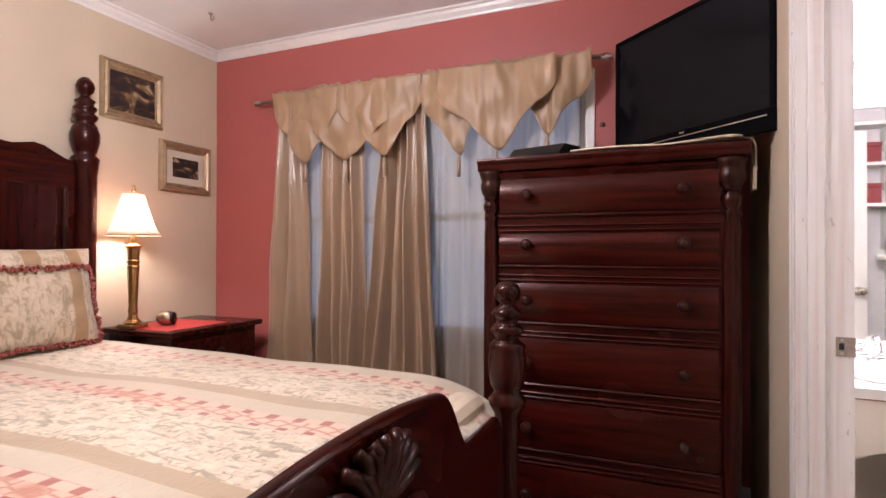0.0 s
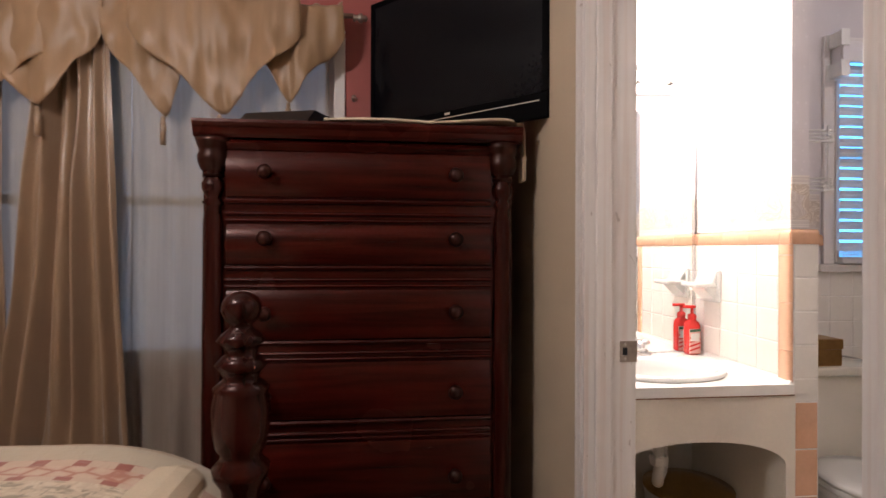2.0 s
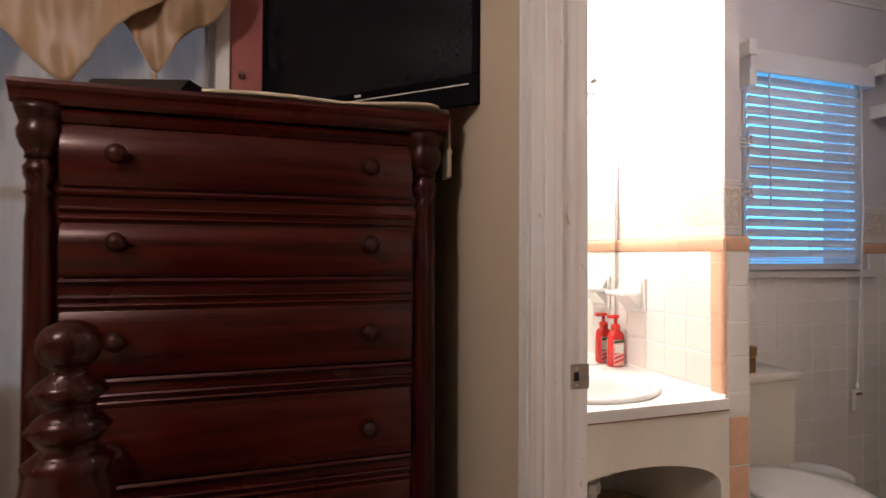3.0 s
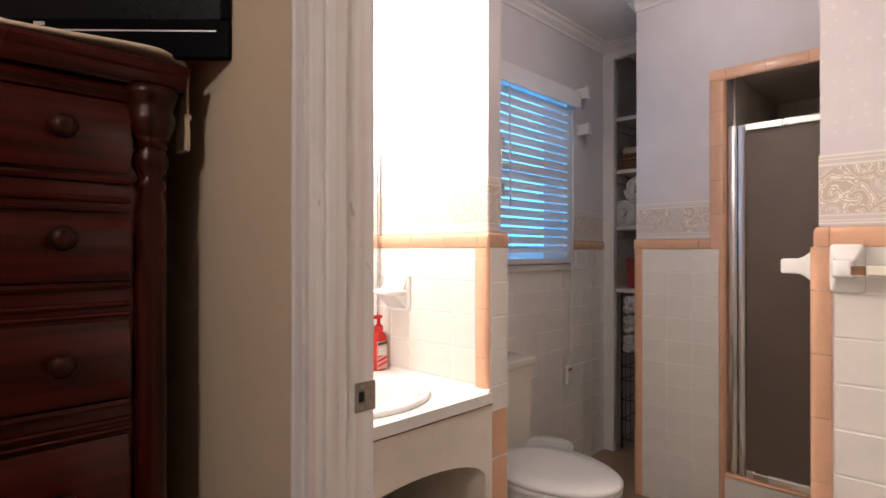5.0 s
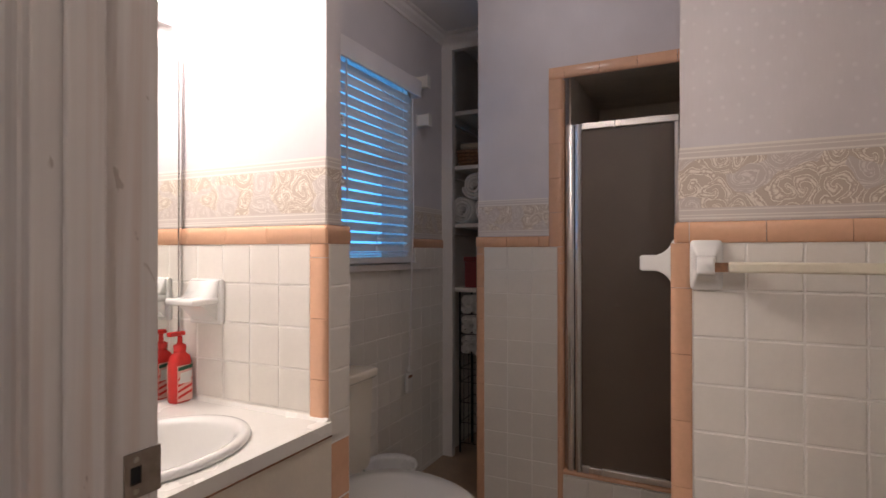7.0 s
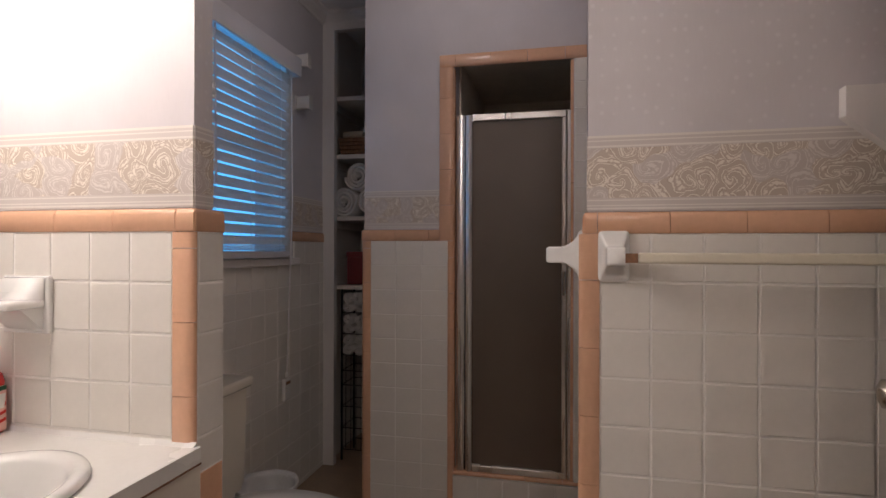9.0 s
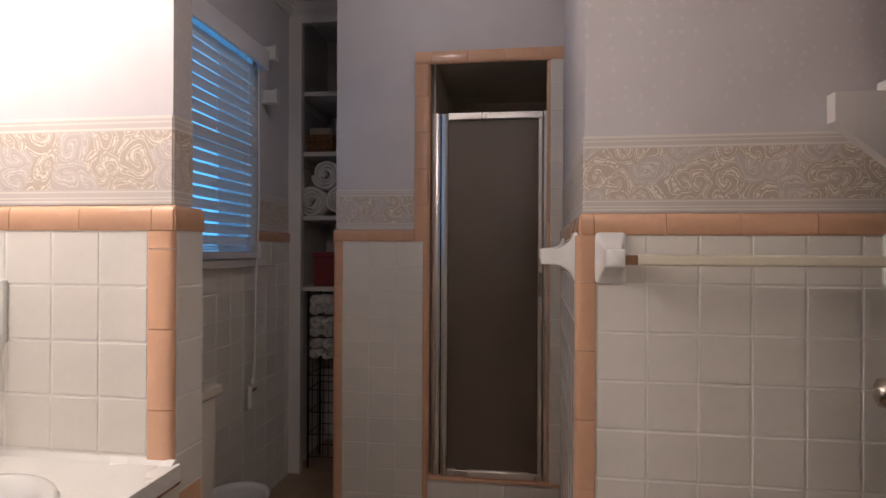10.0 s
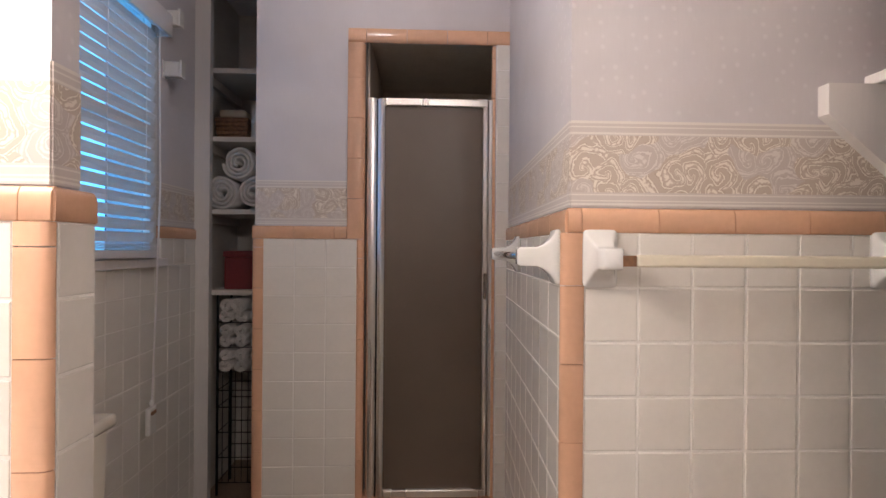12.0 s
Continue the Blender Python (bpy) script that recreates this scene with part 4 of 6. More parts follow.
# ---- linen closet ----
closet = thing("linen_closet", (3.15, 2.40, 0), "built-in linen closet with a white face frame and shelves", "closet", kind="structure")
part("stile", boxed(2.882, 2.92, 2.615, 2.684, 0, CC - 0.063), M_TRIM, closet)
part("header", boxed(2.882, 2.92, 2.273, 2.615, 2.372, CC - 0.063), M_TRIM, closet)
part("side_wall", boxed(2.92, 3.40, 2.660, 2.684, 0, CC), M_SHELF, closet)
SHELF_Z = [0.98, 1.36, 1.70, 2.02]
for z in SHELF_Z:
    part("shelf", boxed(2.925, 3.398, 2.102, 2.659, z - 0.022, z), M_SHELF, closet)
    part("cleat", boxed(2.925, 3.398, 2.640, 2.6595, z - 0.064, z - 0.0225), M_SHELF, closet)


def rolled_towel(at, r, length, label, group):
    """A towel rolled up, lying along x, with a spiral of folds on its end."""
    bm = bmesh.new()
    n, turns = 60, 3.2
    loop = []
    for i in range(n + 1):
        a = 2 * math.pi * turns * i / n
        q = r * (0.14 + 0.80 * i / n)
        loop.append((q * math.cos(a), q * math.sin(a) * 0.92))
    th = r * 0.17
    ring0, ring1 = [], []
    for i, (u, v) in enumerate(loop):
        d = math.hypot(u, v) or 1
        ring0.append((u, v))
        ring1.append((u * (1 + th / d), v * (1 + th / d)))
    ends = []
    for x in (-length / 2, length / 2):
        ends.append(([bm.verts.new((x + (0.004 * math.sin(i)), u, v)) for i, (u, v) in enumerate(ring0)], [bm.verts.new((x + 0.004 * math.sin(i * 1.7), u, v)) for i, (u, v) in enumerate(ring1)]))
    (a0, a1), (b0, b1) = ends
    for i in range(n):
        bm.faces.new((a0[i], a0[i + 1], a1[i + 1], a1[i]))
        bm.faces.new((b1[i], b1[i + 1], b0[i + 1], b0[i]))
        bm.faces.new((a1[i], a1[i + 1], b1[i + 1], b1[i]))
        bm.faces.new((a0[i + 1], a0[i], b0[i], b0[i + 1]))
    ob = single("rolled_towel", bm, M_TOWEL, label, "towel", group, smooth=True)
    ob.location = at
    ob.rotation_euler = (random.uniform(0, 6), 0, 0)
    return ob


for y, z in ((2.585, 1.36 + 0.085), (2.43, 1.36 + 0.085), (2.505, 1.36 + 0.225), (2.35, 1.36 + 0.215)):
    rolled_towel((3.08, y, z), 0.078, 0.26, "thick white towel rolled up on a closet shelf", "large rolled towels")
for row in range(3):
    for k in range(3):
        for half in (0, 1):
            rolled_towel((3.06, 2.565 - 0.072 * k, 0.618 + 0.118 * row + 0.052 * half), 0.029, 0.20, "small white face cloth rolled up in the wire stand", "small rolled cloths")
rolled_towel((3.05, 2.50, 0.955 - 0.045), 0.034, 0.24, "small white towel rolled up under a closet shelf", "small rolled cloths")
stand = thing("wire_towel_stand", (3.06, 2.50, 0), "black wire towel stand on the closet floor", "towel stand")
for x in (2.97, 3.15):
    for y in (2.375, 2.605):
        part("post", tube(bmesh.new(), [(x, y, 0.0), (x, y, 0.96)], 0.006, 7), M_IRON, stand)
for z in [0.06, 0.18, 0.30, 0.42, 0.50, 0.588, 0.706, 0.824]:
    part("ring_wire", tube(bmesh.new(), [(2.97, 2.375, z), (2.97, 2.605, z), (3.15, 2.605, z), (3.15, 2.375, z), (2.97, 2.375, z)], 0.003, 5), M_IRON, stand)
for k in range(7):
    y = 2.40 + 0.03 * k
    part("grid_wire", tube(bmesh.new(), [(2.97, y, 0.06), (2.97, y, 0.588)], 0.002, 5), M_IRON, stand)
basket = thing("wicker_basket", (3.06, 2.57, 1.70), "brown wicker basket holding a cream cloth", "basket")
bm = bmesh.new()
for k in range(5):
    box(bm, 2.985 - 0.002 * k, 3.165 + 0.002 * k, 2.48 - 0.002 * k, 2.625 + 0.002 * k, 1.7005 + 0.021 * k, 1.7205 + 0.021 * k, bev=0.006)
part("weave", bm, M_WICKER, basket)
part("folded_cloth", boxed(2.995, 3.155, 2.49, 2.615, 1.806, 1.845, bev=0.012, seg=3), M_CREAMCLOTH, basket, "cream folded cloth", True)
crate = thing("plastic_crate", (3.06, 2.40, 1.70), "white slotted plastic crate on a closet shelf", "crate")
bm = bmesh.new()
for k in range(5):
    box(bm, 2.97, 2.974, 2.30 + 0.032 * k, 2.318 + 0.032 * k, 1.7005, 1.86)
for z in (1.7005, 1.775, 1.845):
    box(bm, 2.968, 2.976, 2.295, 2.455, z, z + 0.018)
box(bm, 2.976, 3.15, 2.295, 2.455, 1.7005, 1.71)
box(bm, 2.976, 3.15, 2.450, 2.455, 1.711, 1.86)
part("slats", bm, M_WHITE, crate)
redbox = thing("red_box", (3.05, 2.50, 0.98), "dark red box on a closet shelf", "box")
part("box", boxed(2.99, 3.20, 2.36, 2.585, 0.9805, 1.135, bev=0.006), M_REDBOX, redbox)
part("lid", boxed(2.985, 3.205, 2.355, 2.590, 1.1355, 1.165, bev=0.006), M_REDBOX, redbox)

# ---- shower door ----
shower = thing("shower_door", (2.46, 1.61, 0.225), "chrome-framed shower door with smoked obscure glass", "shower door")
DZ0, DZ1 = 0.222, 1.762
for y0, y1, dx in ((1.815, 1.850, 0.0), (1.783, 1.808, -0.006)):
    bm = bmesh.new()
    prism(bm, [(2.452 + dx, y0), (2.446 + dx, y0 + 0.008), (2.444 + dx, (y0 + y1) / 2), (2.446 + dx, y1 - 0.008), (2.452 + dx, y1), (2.480, y1), (2.480, y0)], lambda u, v, w: (u, v, w), DZ0, DZ1 if dx == 0 else DZ1 - 0.004)
    part("hinge_post", bm, M_ALU, shower)
# Solid black strip gives the shade between the two hinge posts as colour.
part("groove_shade", boxed(2.456, 2.478, 1.8085, 1.8145, DZ0, DZ1 - 0.004), M_BLACK, shower, "black strip standing for the shade in the gap between the hinge posts")
part("side_rail", boxed(2.446, 2.476, 1.366, 1.380, DZ0, DZ1, bev=0.003), M_ALU, shower)
part("side_rail", boxed(2.440, 2.470, 1.384, 1.402, DZ0 + 0.03, DZ1 - 0.03, bev=0.004), M_ALU, shower)
part("top_rail", boxed(2.442, 2.476, 1.384, 1.782, DZ1 - 0.03, DZ1, bev=0.004), M_ALU, shower)
part("bottom_rail", boxed(2.442, 2.476, 1.384, 1.782, DZ0, DZ0 + 0.030, bev=0.004), M_ALU, shower)
part("glass", boxed(2.456, 2.461, 1.4025, 1.7825, DZ0 + 0.0305, DZ1 - 0.0305), M_DARKGLASS, shower)
part("handle", boxed(2.418, 2.441, 1.388, 1.399, 0.99, 1.09, bev=0.004), M_NICKEL, shower, "small worn metal handle")


# ---- towel rails ----
def rail_post(parent, at, n, u):
    """A ceramic rail post: square flange sweeping in to a socket block; n points out of the wall, u along the rail."""
    at, n, u, up = Vector(at), Vector(n), Vector(u), Vector((0, 0, 1))
    bm = bmesh.new()
    rings = []
    for d, hw, hh in ((0.0, 0.034, 0.057), (0.009, 0.034, 0.057), (0.0115, 0.0325, 0.055), (0.014, 0.029, 0.048), (0.022, 0.024, 0.036), (0.034, 0.0205, 0.026), (0.048, 0.019, 0.020), (0.082, 0.019, 0.020), (0.088, 0.015, 0.016)):
        rings.append([bm.verts.new(at + n * d + u * (hw * a) + up * (hh * b)) for a, b in [(math.copysign(abs(math.cos(q)) ** 0.2, math.cos(q)), math.copysign(abs(math.sin(q)) ** 0.2, math.sin(q))) for q in [2 * math.pi * (i + 0.5) / 20 for i in range(20)]]])
    stack(bm, rings)
    return part("rail_post", bm, M_CERAMIC, parent, "white ceramic rail post", True)


rail = thing("towel_rail", (1.40, 1.0, 1.17), "cream towel rail on white ceramic posts along the tiled wall", "towel rail")
rail_post(rail, (1.4245, 1.288, 1.166), (-1, 0, 0), (0, -1, 0))
rail_post(rail, (1.4245, 0.700, 1.166), (-1, 0, 0), (0, -1, 0))
part("bar", boxed(1.338, 1.356, 0.715, 1.246, 1.1515, 1.1745, bev=0.005, seg=3), material("cream_plastic_bar", (0.74, 0.68, 0.54), 0.3), rail)
part("bar_end", boxed(1.339, 1.355, 1.2465, 1.272, 1.153, 1.173), M_WICKER, rail, "brown bare end of the bar")
rail2 = thing("towel_rail", (1.85, 1.42, 1.17), "chrome towel rail on ceramic posts on the return wall", "towel rail")
for q in (0.065, 0.66):
    p = Vector((1.433, 1.343, 1.168)) + un * q + nn * 0.0098
    rail_post(rail2, p, nn, un)
a, b = Vector((1.433, 1.343, 1.168)) + un * 0.09 + nn * 0.082, Vector((1.433, 1.343, 1.168)) + un * 0.645 + nn * 0.082
part("bar", tube(bmesh.new(), [a, b], 0.009, 10), M_CHROME, rail2, "", True)

# ---- bracketed shelves behind the door ----
shelves = thing("bracket_shelf", (1.2, 0.65, 1.5), "white painted wall shelves on cut gusset brackets holding red boxes", "shelf")
for z in (1.517, 1.80, 2.08):
    part("board", boxed(1.20, 1.432, 0.552, 0.742, z, z + 0.022, bev=0.003), M_TRIM, shelves)
    part("gusset", prism(bmesh.new(), [(0.552, z - 0.001), (0.838, z - 0.001), (0.838, z - 0.062), (0.690, z - 0.187), (0.552, z - 0.30)] if z < 1.6 else [(0.552, z - 0.001), (0.735, z - 0.001), (0.735, z - 0.05), (0.552, z - 0.16)],
                             lambda u, v, w: (w, u, v), 1.402, 1.432), M_TRIM, shelves)
for z in (1.54, 1.823):
    rb = thing("red_box", (1.30, 0.64, z), "red cardboard box on the bracket shelf", "box")
    part("box", boxed(1.215, 1.365, 0.57, 0.715, z, z + 0.11, bev=0.004), M_REDBOX, rb)
    part("lid", boxed(1.211, 1.369, 0.566, 0.719, z + 0.1105, z + 0.14, bev=0.004), M_REDBOX, rb)


# ---- bedroom: chest of drawers ----
chest = thing("chest_of_drawers", (-0.24, 2.55, 0), "tall dark mahogany chest of drawers with turned posts and knobs", "chest of drawers")
CX0, CX1, CF, CB = -0.745, 0.270, 2.345, 2.86
part("carcass", boxed(CX0 + 0.004, CX1 - 0.004, CF, CB, 0.03, 1.555), M_MAHX, chest)
TOPP = [(0.0, 0.0), (0.030, 0.0), (0.036, 0.010), (0.038, 0.016), (0.041, 0.028), (0.046, 0.034), (0.051, 0.044), (0.049, 0.054), (0.0, 0.054)]
bm = bmesh.new()
prism(bm, TOPP, lambda u, v, w: (w, CF - u, 1.551 + v), CX0 - 0.018, CX1 + 0.026)
box(bm, CX0 - 0.018, CX1 + 0.026, CF + 0.0005, CB, 1.5555, 1.605)
part("top", bm, M_MAHX, chest)
bm = bmesh.new()
prism(bm, [(0, 0), (0.012, 0), (0.026, 0.02), (0.012, 0.034), (0, 0.034)], lambda u, v, w: (w, CF - 0.0005 - u, 1.5155 + v), CX0, CX1)
part("cornice", bm, M_MAHX, chest)
D_TOP = [1.512, 1.275, 1.062, 0.825, 0.562, 0.283]
D_BOT = [1.366, 1.148, 0.903, 0.642, 0.362, 0.075]
KNOBZ = [1.440, 1.229, 0.991, 0.729, 0.455, 0.175]
DX0, DX1 = -0.666, 0.190
for zt, zb, zk in zip(D_TOP, D_BOT, KNOBZ):
    h = zt - zb
    prof = [(0.0, 0.0)]
    for k in range(11):
        s = k / 10
        prof.append((0.006 + 0.020 * math.sin(math.pi * min(1.0, s * 0.92 + 0.06)) ** 0.7, s * h))
    prof.append((0.0, h))
    d = part("drawer", prism(bmesh.new(), prof, lambda u, v, w: (w, CF - 0.0006 - u, zb + v), DX0, DX1), M_MAHX, chest, "", True)
    md = d.modifiers.new("edge", "EDGE_SPLIT")
    md.split_angle = radians(40)
    for x in (-0.540, 0.070):
        part("knob", lathe(bmesh.new(), [(0.016, 0), (0.012, 0.010), (0.010, 0.016), (0.020, 0.024), (0.024, 0.034), (0.021, 0.044), (0.010, 0.050), (0.003, 0.051)],
                           m=Matrix.Translation((x, CF - 0.022, zk)) @ Matrix.Rotation(radians(90), 4, "X"), seg=18), M_KNOB, d, "dark turned knob", True)
for zb, nxt in zip(D_BOT, D_TOP[1:] + [0.06]):
    gap = zb - nxt
    if gap < 0.02:
        continue
    for f, rad in ((0.16, 0.010), (0.62, 0.007), (0.86, 0.006)):
        bm = bmesh.new()
        zc = zb - gap * f
        prism(bm, [(0, -rad), (rad * 0.7, -rad * 0.7), (rad, 0), (rad * 0.7, rad * 0.7), (0, rad)], lambda u, v, w: (w, CF - 0.0006 - u * 1.4, zc + v), DX0 - 0.004, DX1 + 0.004)
        part("bead", bm, M_MAHX, chest)
for x in ((CX0 + DX0) / 2 - 0.004, (CX1 + DX1) / 2 + 0.004):
    bm = bmesh.new()
    lathe(bm, [(0.033, 0.03), (0.035, 0.10), (0.026, 0.12), (0.031, 0.14), (0.034, 0.6), (0.031, 1.28), (0.024, 1.33), (0.034, 1.345), (0.022, 1.36), (0.034, 1.385), (0.036, 1.405), (0.024, 1.425), (0.033, 1.44), (0.035, 1.50), (0.038, 1.515)], (x, CF - 0.004, 0), 16)
    part("corner_post", bm, M_MAHZ, chest, "", True)
    bm = lathe(bmesh.new(), [(0.034, 1.425), (0.031, 1.440), (0.040, 1.452), (0.048, 1.474), (0.049, 1.494), (0.043, 1.508), (0.046, 1.518), (0.052, 1.534), (0.056, 1.5505)], (x, CF - 0.002, 0), 20)
    part("carved_bracket", bm, M_KNOB, chest, "", True)
bm = bmesh.new()
box(bm, CX0 - 0.012, CX1 + 0.012, CF - 0.034, CB, 0.0, 0.06, bev=0.008)
part("plinth", bm, M_MAHX, chest)

runner = thing("table_runner", (0.0, 2.36, 1.606), "cream woven runner with a tasselled end over the chest", "table runner")


def runner_point(u, v):
    s = u * 0.775
    half = 0.075 if s < 0.60 else 0.075 - 0.057 * min(1, (s - 0.60) / 0.09)
    y = 2.374 + (v - 0.5) * 2 * half - 0.02 * max(0, s - 0.6)
    rise = 0.006 + 0.006 * abs(math.sin(7 * u + 2 * v)) + 0.012 * math.exp(-((s - 0.60) / 0.12) ** 2)
    if s < 0.655:
        return (-0.357 + s, y, 1.6065 + rise)
    k = min(1.0, (s - 0.655) / 0.03)
    return (0.300 + 0.012 * k + 0.004 * math.sin(20 * v), y, 1.6065 + rise - max(0, s - 0.66))


thicken(part("cloth", sheet(bmesh.new(), 60, 10, runner_point), M_CREAMCLOTH, runner, "", True), 0.007)
bm = bmesh.new()
for k in range(26):
    row, col = k % 2, k // 2
    y = 2.3675 + (col - 6) * 0.0042
    tube(bm, [(0.308 + 0.005 * row, 2.3675 + (col - 6) * 0.0030, 1.512), (0.307 + 0.006 * row, y, 1.47), (0.306 + 0.007 * row, y + 0.0012 * (k % 3 - 1), 1.432 + 0.004 * (k % 4 == 1))], 0.0036, 6)
tube(bm, [(0.3125, 2.345, 1.508), (0.3125, 2.390, 1.508)], 0.0085, 8)
part("tassel", bm, M_CREAMCLOTH, runner)

box_tv = thing("cable_box", (-0.50, 2.52, 1.605), "black cable box with a blue light on the chest", "cable box")
bm = bmesh.new()
prism(bm, [(2.42, 1.612), (2.416, 1.632), (2.47, 1.676), (2.62, 1.683), (2.62, 1.612)], lambda u, v, w: (w, u, v), -0.645, -0.385)
placed(bm, Matrix.Translation((-0.51, 2.52, 0)) @ Matrix.Rotation(radians(-16), 4, "Z") @ Matrix.Translation((0.51, -2.52, 0)))
part("case", bm, M_BLACK, box_tv)
for x in (-0.61, -0.42):
    for y in (2.47, 2.58):
        part("foot", lathe(bmesh.new(), [(0.012, 0), (0.012, 0.008)], (x, y, 1.6052), 10), M_BLACK, box_tv)
part("led", boxed(-0.560, -0.545, 2.4165, 2.430, 1.619, 1.625), glow("blue_led", (0.05, 0.15, 1.0), 6.0), box_tv, "lit blue indicator")

# television turned across the corner
tv = thing("television", (0.07, 2.52, 1.605), "black flat-screen television switched off, turned across the corner", "television")
ta, tb = Vector((-0.225, 2.800, 0)), Vector((0.357, 2.228, 0))
tdir = (tb - ta).normalized()
tnorm = Vector((tdir.y, -tdir.x, 0))
tm = Matrix((tdir, -tnorm, (0, 0, 1))).transposed().to_4x4()
tm.translation = (ta + tb) / 2
TW, TZ0, TZ1 = (tb - ta).length / 2, 1.624, 2.212
part("body", placed(boxed(-TW + 0.02, TW - 0.02, 0.0205, 0.075, TZ0 + 0.03, TZ1 - 0.03, bev=0.02), tm), M_BLACK, tv)
bm = bmesh.new()
box(bm, -TW, TW, 0.0, 0.02, TZ0, TZ0 + 0.085, bev=0.004)
box(bm, -TW, TW, 0.0, 0.02, TZ1 - 0.022, TZ1, bev=0.004)
box(bm, -TW, -TW + 0.022, 0.0, 0.02, TZ0 + 0.0855, TZ1 - 0.0225, bev=0.003)
box(bm, TW - 0.022, TW, 0.0, 0.02, TZ0 + 0.0855, TZ1 - 0.0225, bev=0.003)
part("bezel", placed(bm, tm), M_BEZEL, tv)
part("screen", placed(boxed(-TW + 0.0225, TW - 0.0225, 0.005, 0.019, TZ0 + 0.086, TZ1 - 0.023), tm), M_SCREEN, tv)
part("trim_line", placed(boxed(-TW * 0.55, TW * 0.93, -0.0025, -0.0005, TZ0 + 0.056, TZ0 + 0.0595), tm), M_CHROME, tv, "thin silver line under the screen")
part("badge", placed(boxed(-0.012, 0.012, -0.002, -0.0003, TZ0 + 0.068, TZ0 + 0.076), tm), M_CHROME, tv, "small silver maker badge")
part("stand_neck", placed(boxed(-0.06, 0.06, 0.025, 0.065, 1.622, TZ0 + 0.03), tm), M_BEZEL, tv)
part("stand_base", placed(boxed(-0.20, 0.20, -0.02, 0.16, 1.6062, 1.622, bev=0.006), tm), M_BEZEL, tv)
hook = single("curtain_hook", lathe(bmesh.new(), [(0.013, 0), (0.013, 0.006), (0.006, 0.010), (0.006, 0.02), (0.010, 0.026), (0.004, 0.03)], m=Matrix.Translation((-0.298, NY - 0.0005, 1.855)) @ Matrix.Rotation(radians(90), 4, "X"), seg=14), M_NICKEL, "small round metal hook on the red wall", "hook", smooth=True)

# ---- curtains ----
rod = thing("curtain_rod", (-1.38, 2.86, 2.175), "slim bronze curtain rod with ornate ends", "curtain rod")
part("rod", tube(bmesh.new(), [(-2.47, 2.86, 2.180), (-0.300, 2.86, 2.188)], 0.010, 10), M_NICKEL, rod, "", True)
for x, s in ((-0.300, 1), (-2.47, -1)):
    part("finial", lathe(bmesh.new(), [(0.012, 0), (0.016, 0.008), (0.008, 0.014), (0.018, 0.026), (0.020, 0.036), (0.010, 0.046), (0.014, 0.054), (0.003, 0.062)], m=Matrix.Translation((x, 2.86, 2.18)) @ Matrix.Rotation(radians(90 * s), 4, "Y"), seg=14), M_NICKEL, rod, "", True)
for x in (-2.36, -1.36, -0.37):
    part("rod_bracket", boxed(x - 0.008, x + 0.008, 2.855, NY - 0.001, 2.166, 2.190), M_NICKEL, rod)


def drape(name, x0, x1, z0, z1, y, depth, folds, mat, label, group, flare=0.0, seed=0, drift=0.0, parent=None, pull=0.0):
    """A hanging panel with uneven folds that deepen downwards."""
    rng = random.Random(seed)
    ph = [rng.uniform(0, 6.28) for _ in range(5)]

    def f(u, v):
        s = v
        bend = u + 0.018 * math.sin(6.28 * u * 2 + ph[0]) + 0.012 * s * math.sin(9 * u + ph[1]) + 0.10 * noise.noise((u * 2.3 + seed, s * 1.5, 4.2)) * min(1, 3 * s) * 4 * u * (1 - u)
        wave = math.sin(6.28 * folds * bend + ph[2] + 0.5 * s) + 0.22 * math.sin(6.28 * folds * 1.7 * bend + ph[3]) + 1.5 * noise.noise((u * folds * 1.3 + seed * 3.1, s * 2.8, 1.3)) + 0.35 * noise.noise((u * folds * 3.0, s * 7.0, seed))
        amp = depth * (0.35 + 0.65 * s ** 0.6) * (0.55 + 0.9 * abs(noise.noise((u * 5 + seed, s * 0.8, 0.5)))) * 1.5
        x = x0 + (x1 - x0) * bend + flare * s * (u - 0.5) + drift * s + pull * (u - 0.5) * math.sin(math.pi * s)
        return (x, y + amp * wave, z1 + (z0 - z1) * v + 0.006 * math.sin(7 * u + ph[4]) * v)
    bm = sheet(bmesh.new(), int(26 * folds), 34, f)
    if parent:
        return thicken(part(name, bm, mat, parent, "", True), 0.0015)
    return thicken(single(name, bm, mat, label, "curtain", group, smooth=True), 0.0015)


drape("sheer_curtain", -2.33, -1.22, 0.03, 2.165, 2.893, 0.011, 9, M_SHEER, "sheer pale voile curtain behind the satin drapes", "bedroom curtains", seed=1)
drape("sheer_curtain", -1.20, -0.40, 0.03, 2.165, 2.893, 0.011, 7, M_SHEER, "sheer pale voile curtain hanging over the window", "bedroom curtains", seed=2)
drape("satin_curtain", -2.285, -2.09, 0.03, 2.15, 2.825, 0.034, 2.2, M_TAUPE, "taupe satin curtain flaring out at the bottom", "bedroom curtains", flare=0.27, seed=3, drift=-0.03)
drape("satin_curtain", -1.985, -1.665, 0.03, 2.15, 2.825, 0.034, 4, M_TAUPE, "taupe satin curtain falling in narrow folds", "bedroom curtains", flare=0.0, seed=4)
drape("satin_curtain", -1.50, -1.265, 0.03, 2.15, 2.822, 0.040, 5, M_TAUPE, "taupe satin curtain swept into deep folds", "bedroom curtains", flare=0.32, seed=5, drift=-0.03)

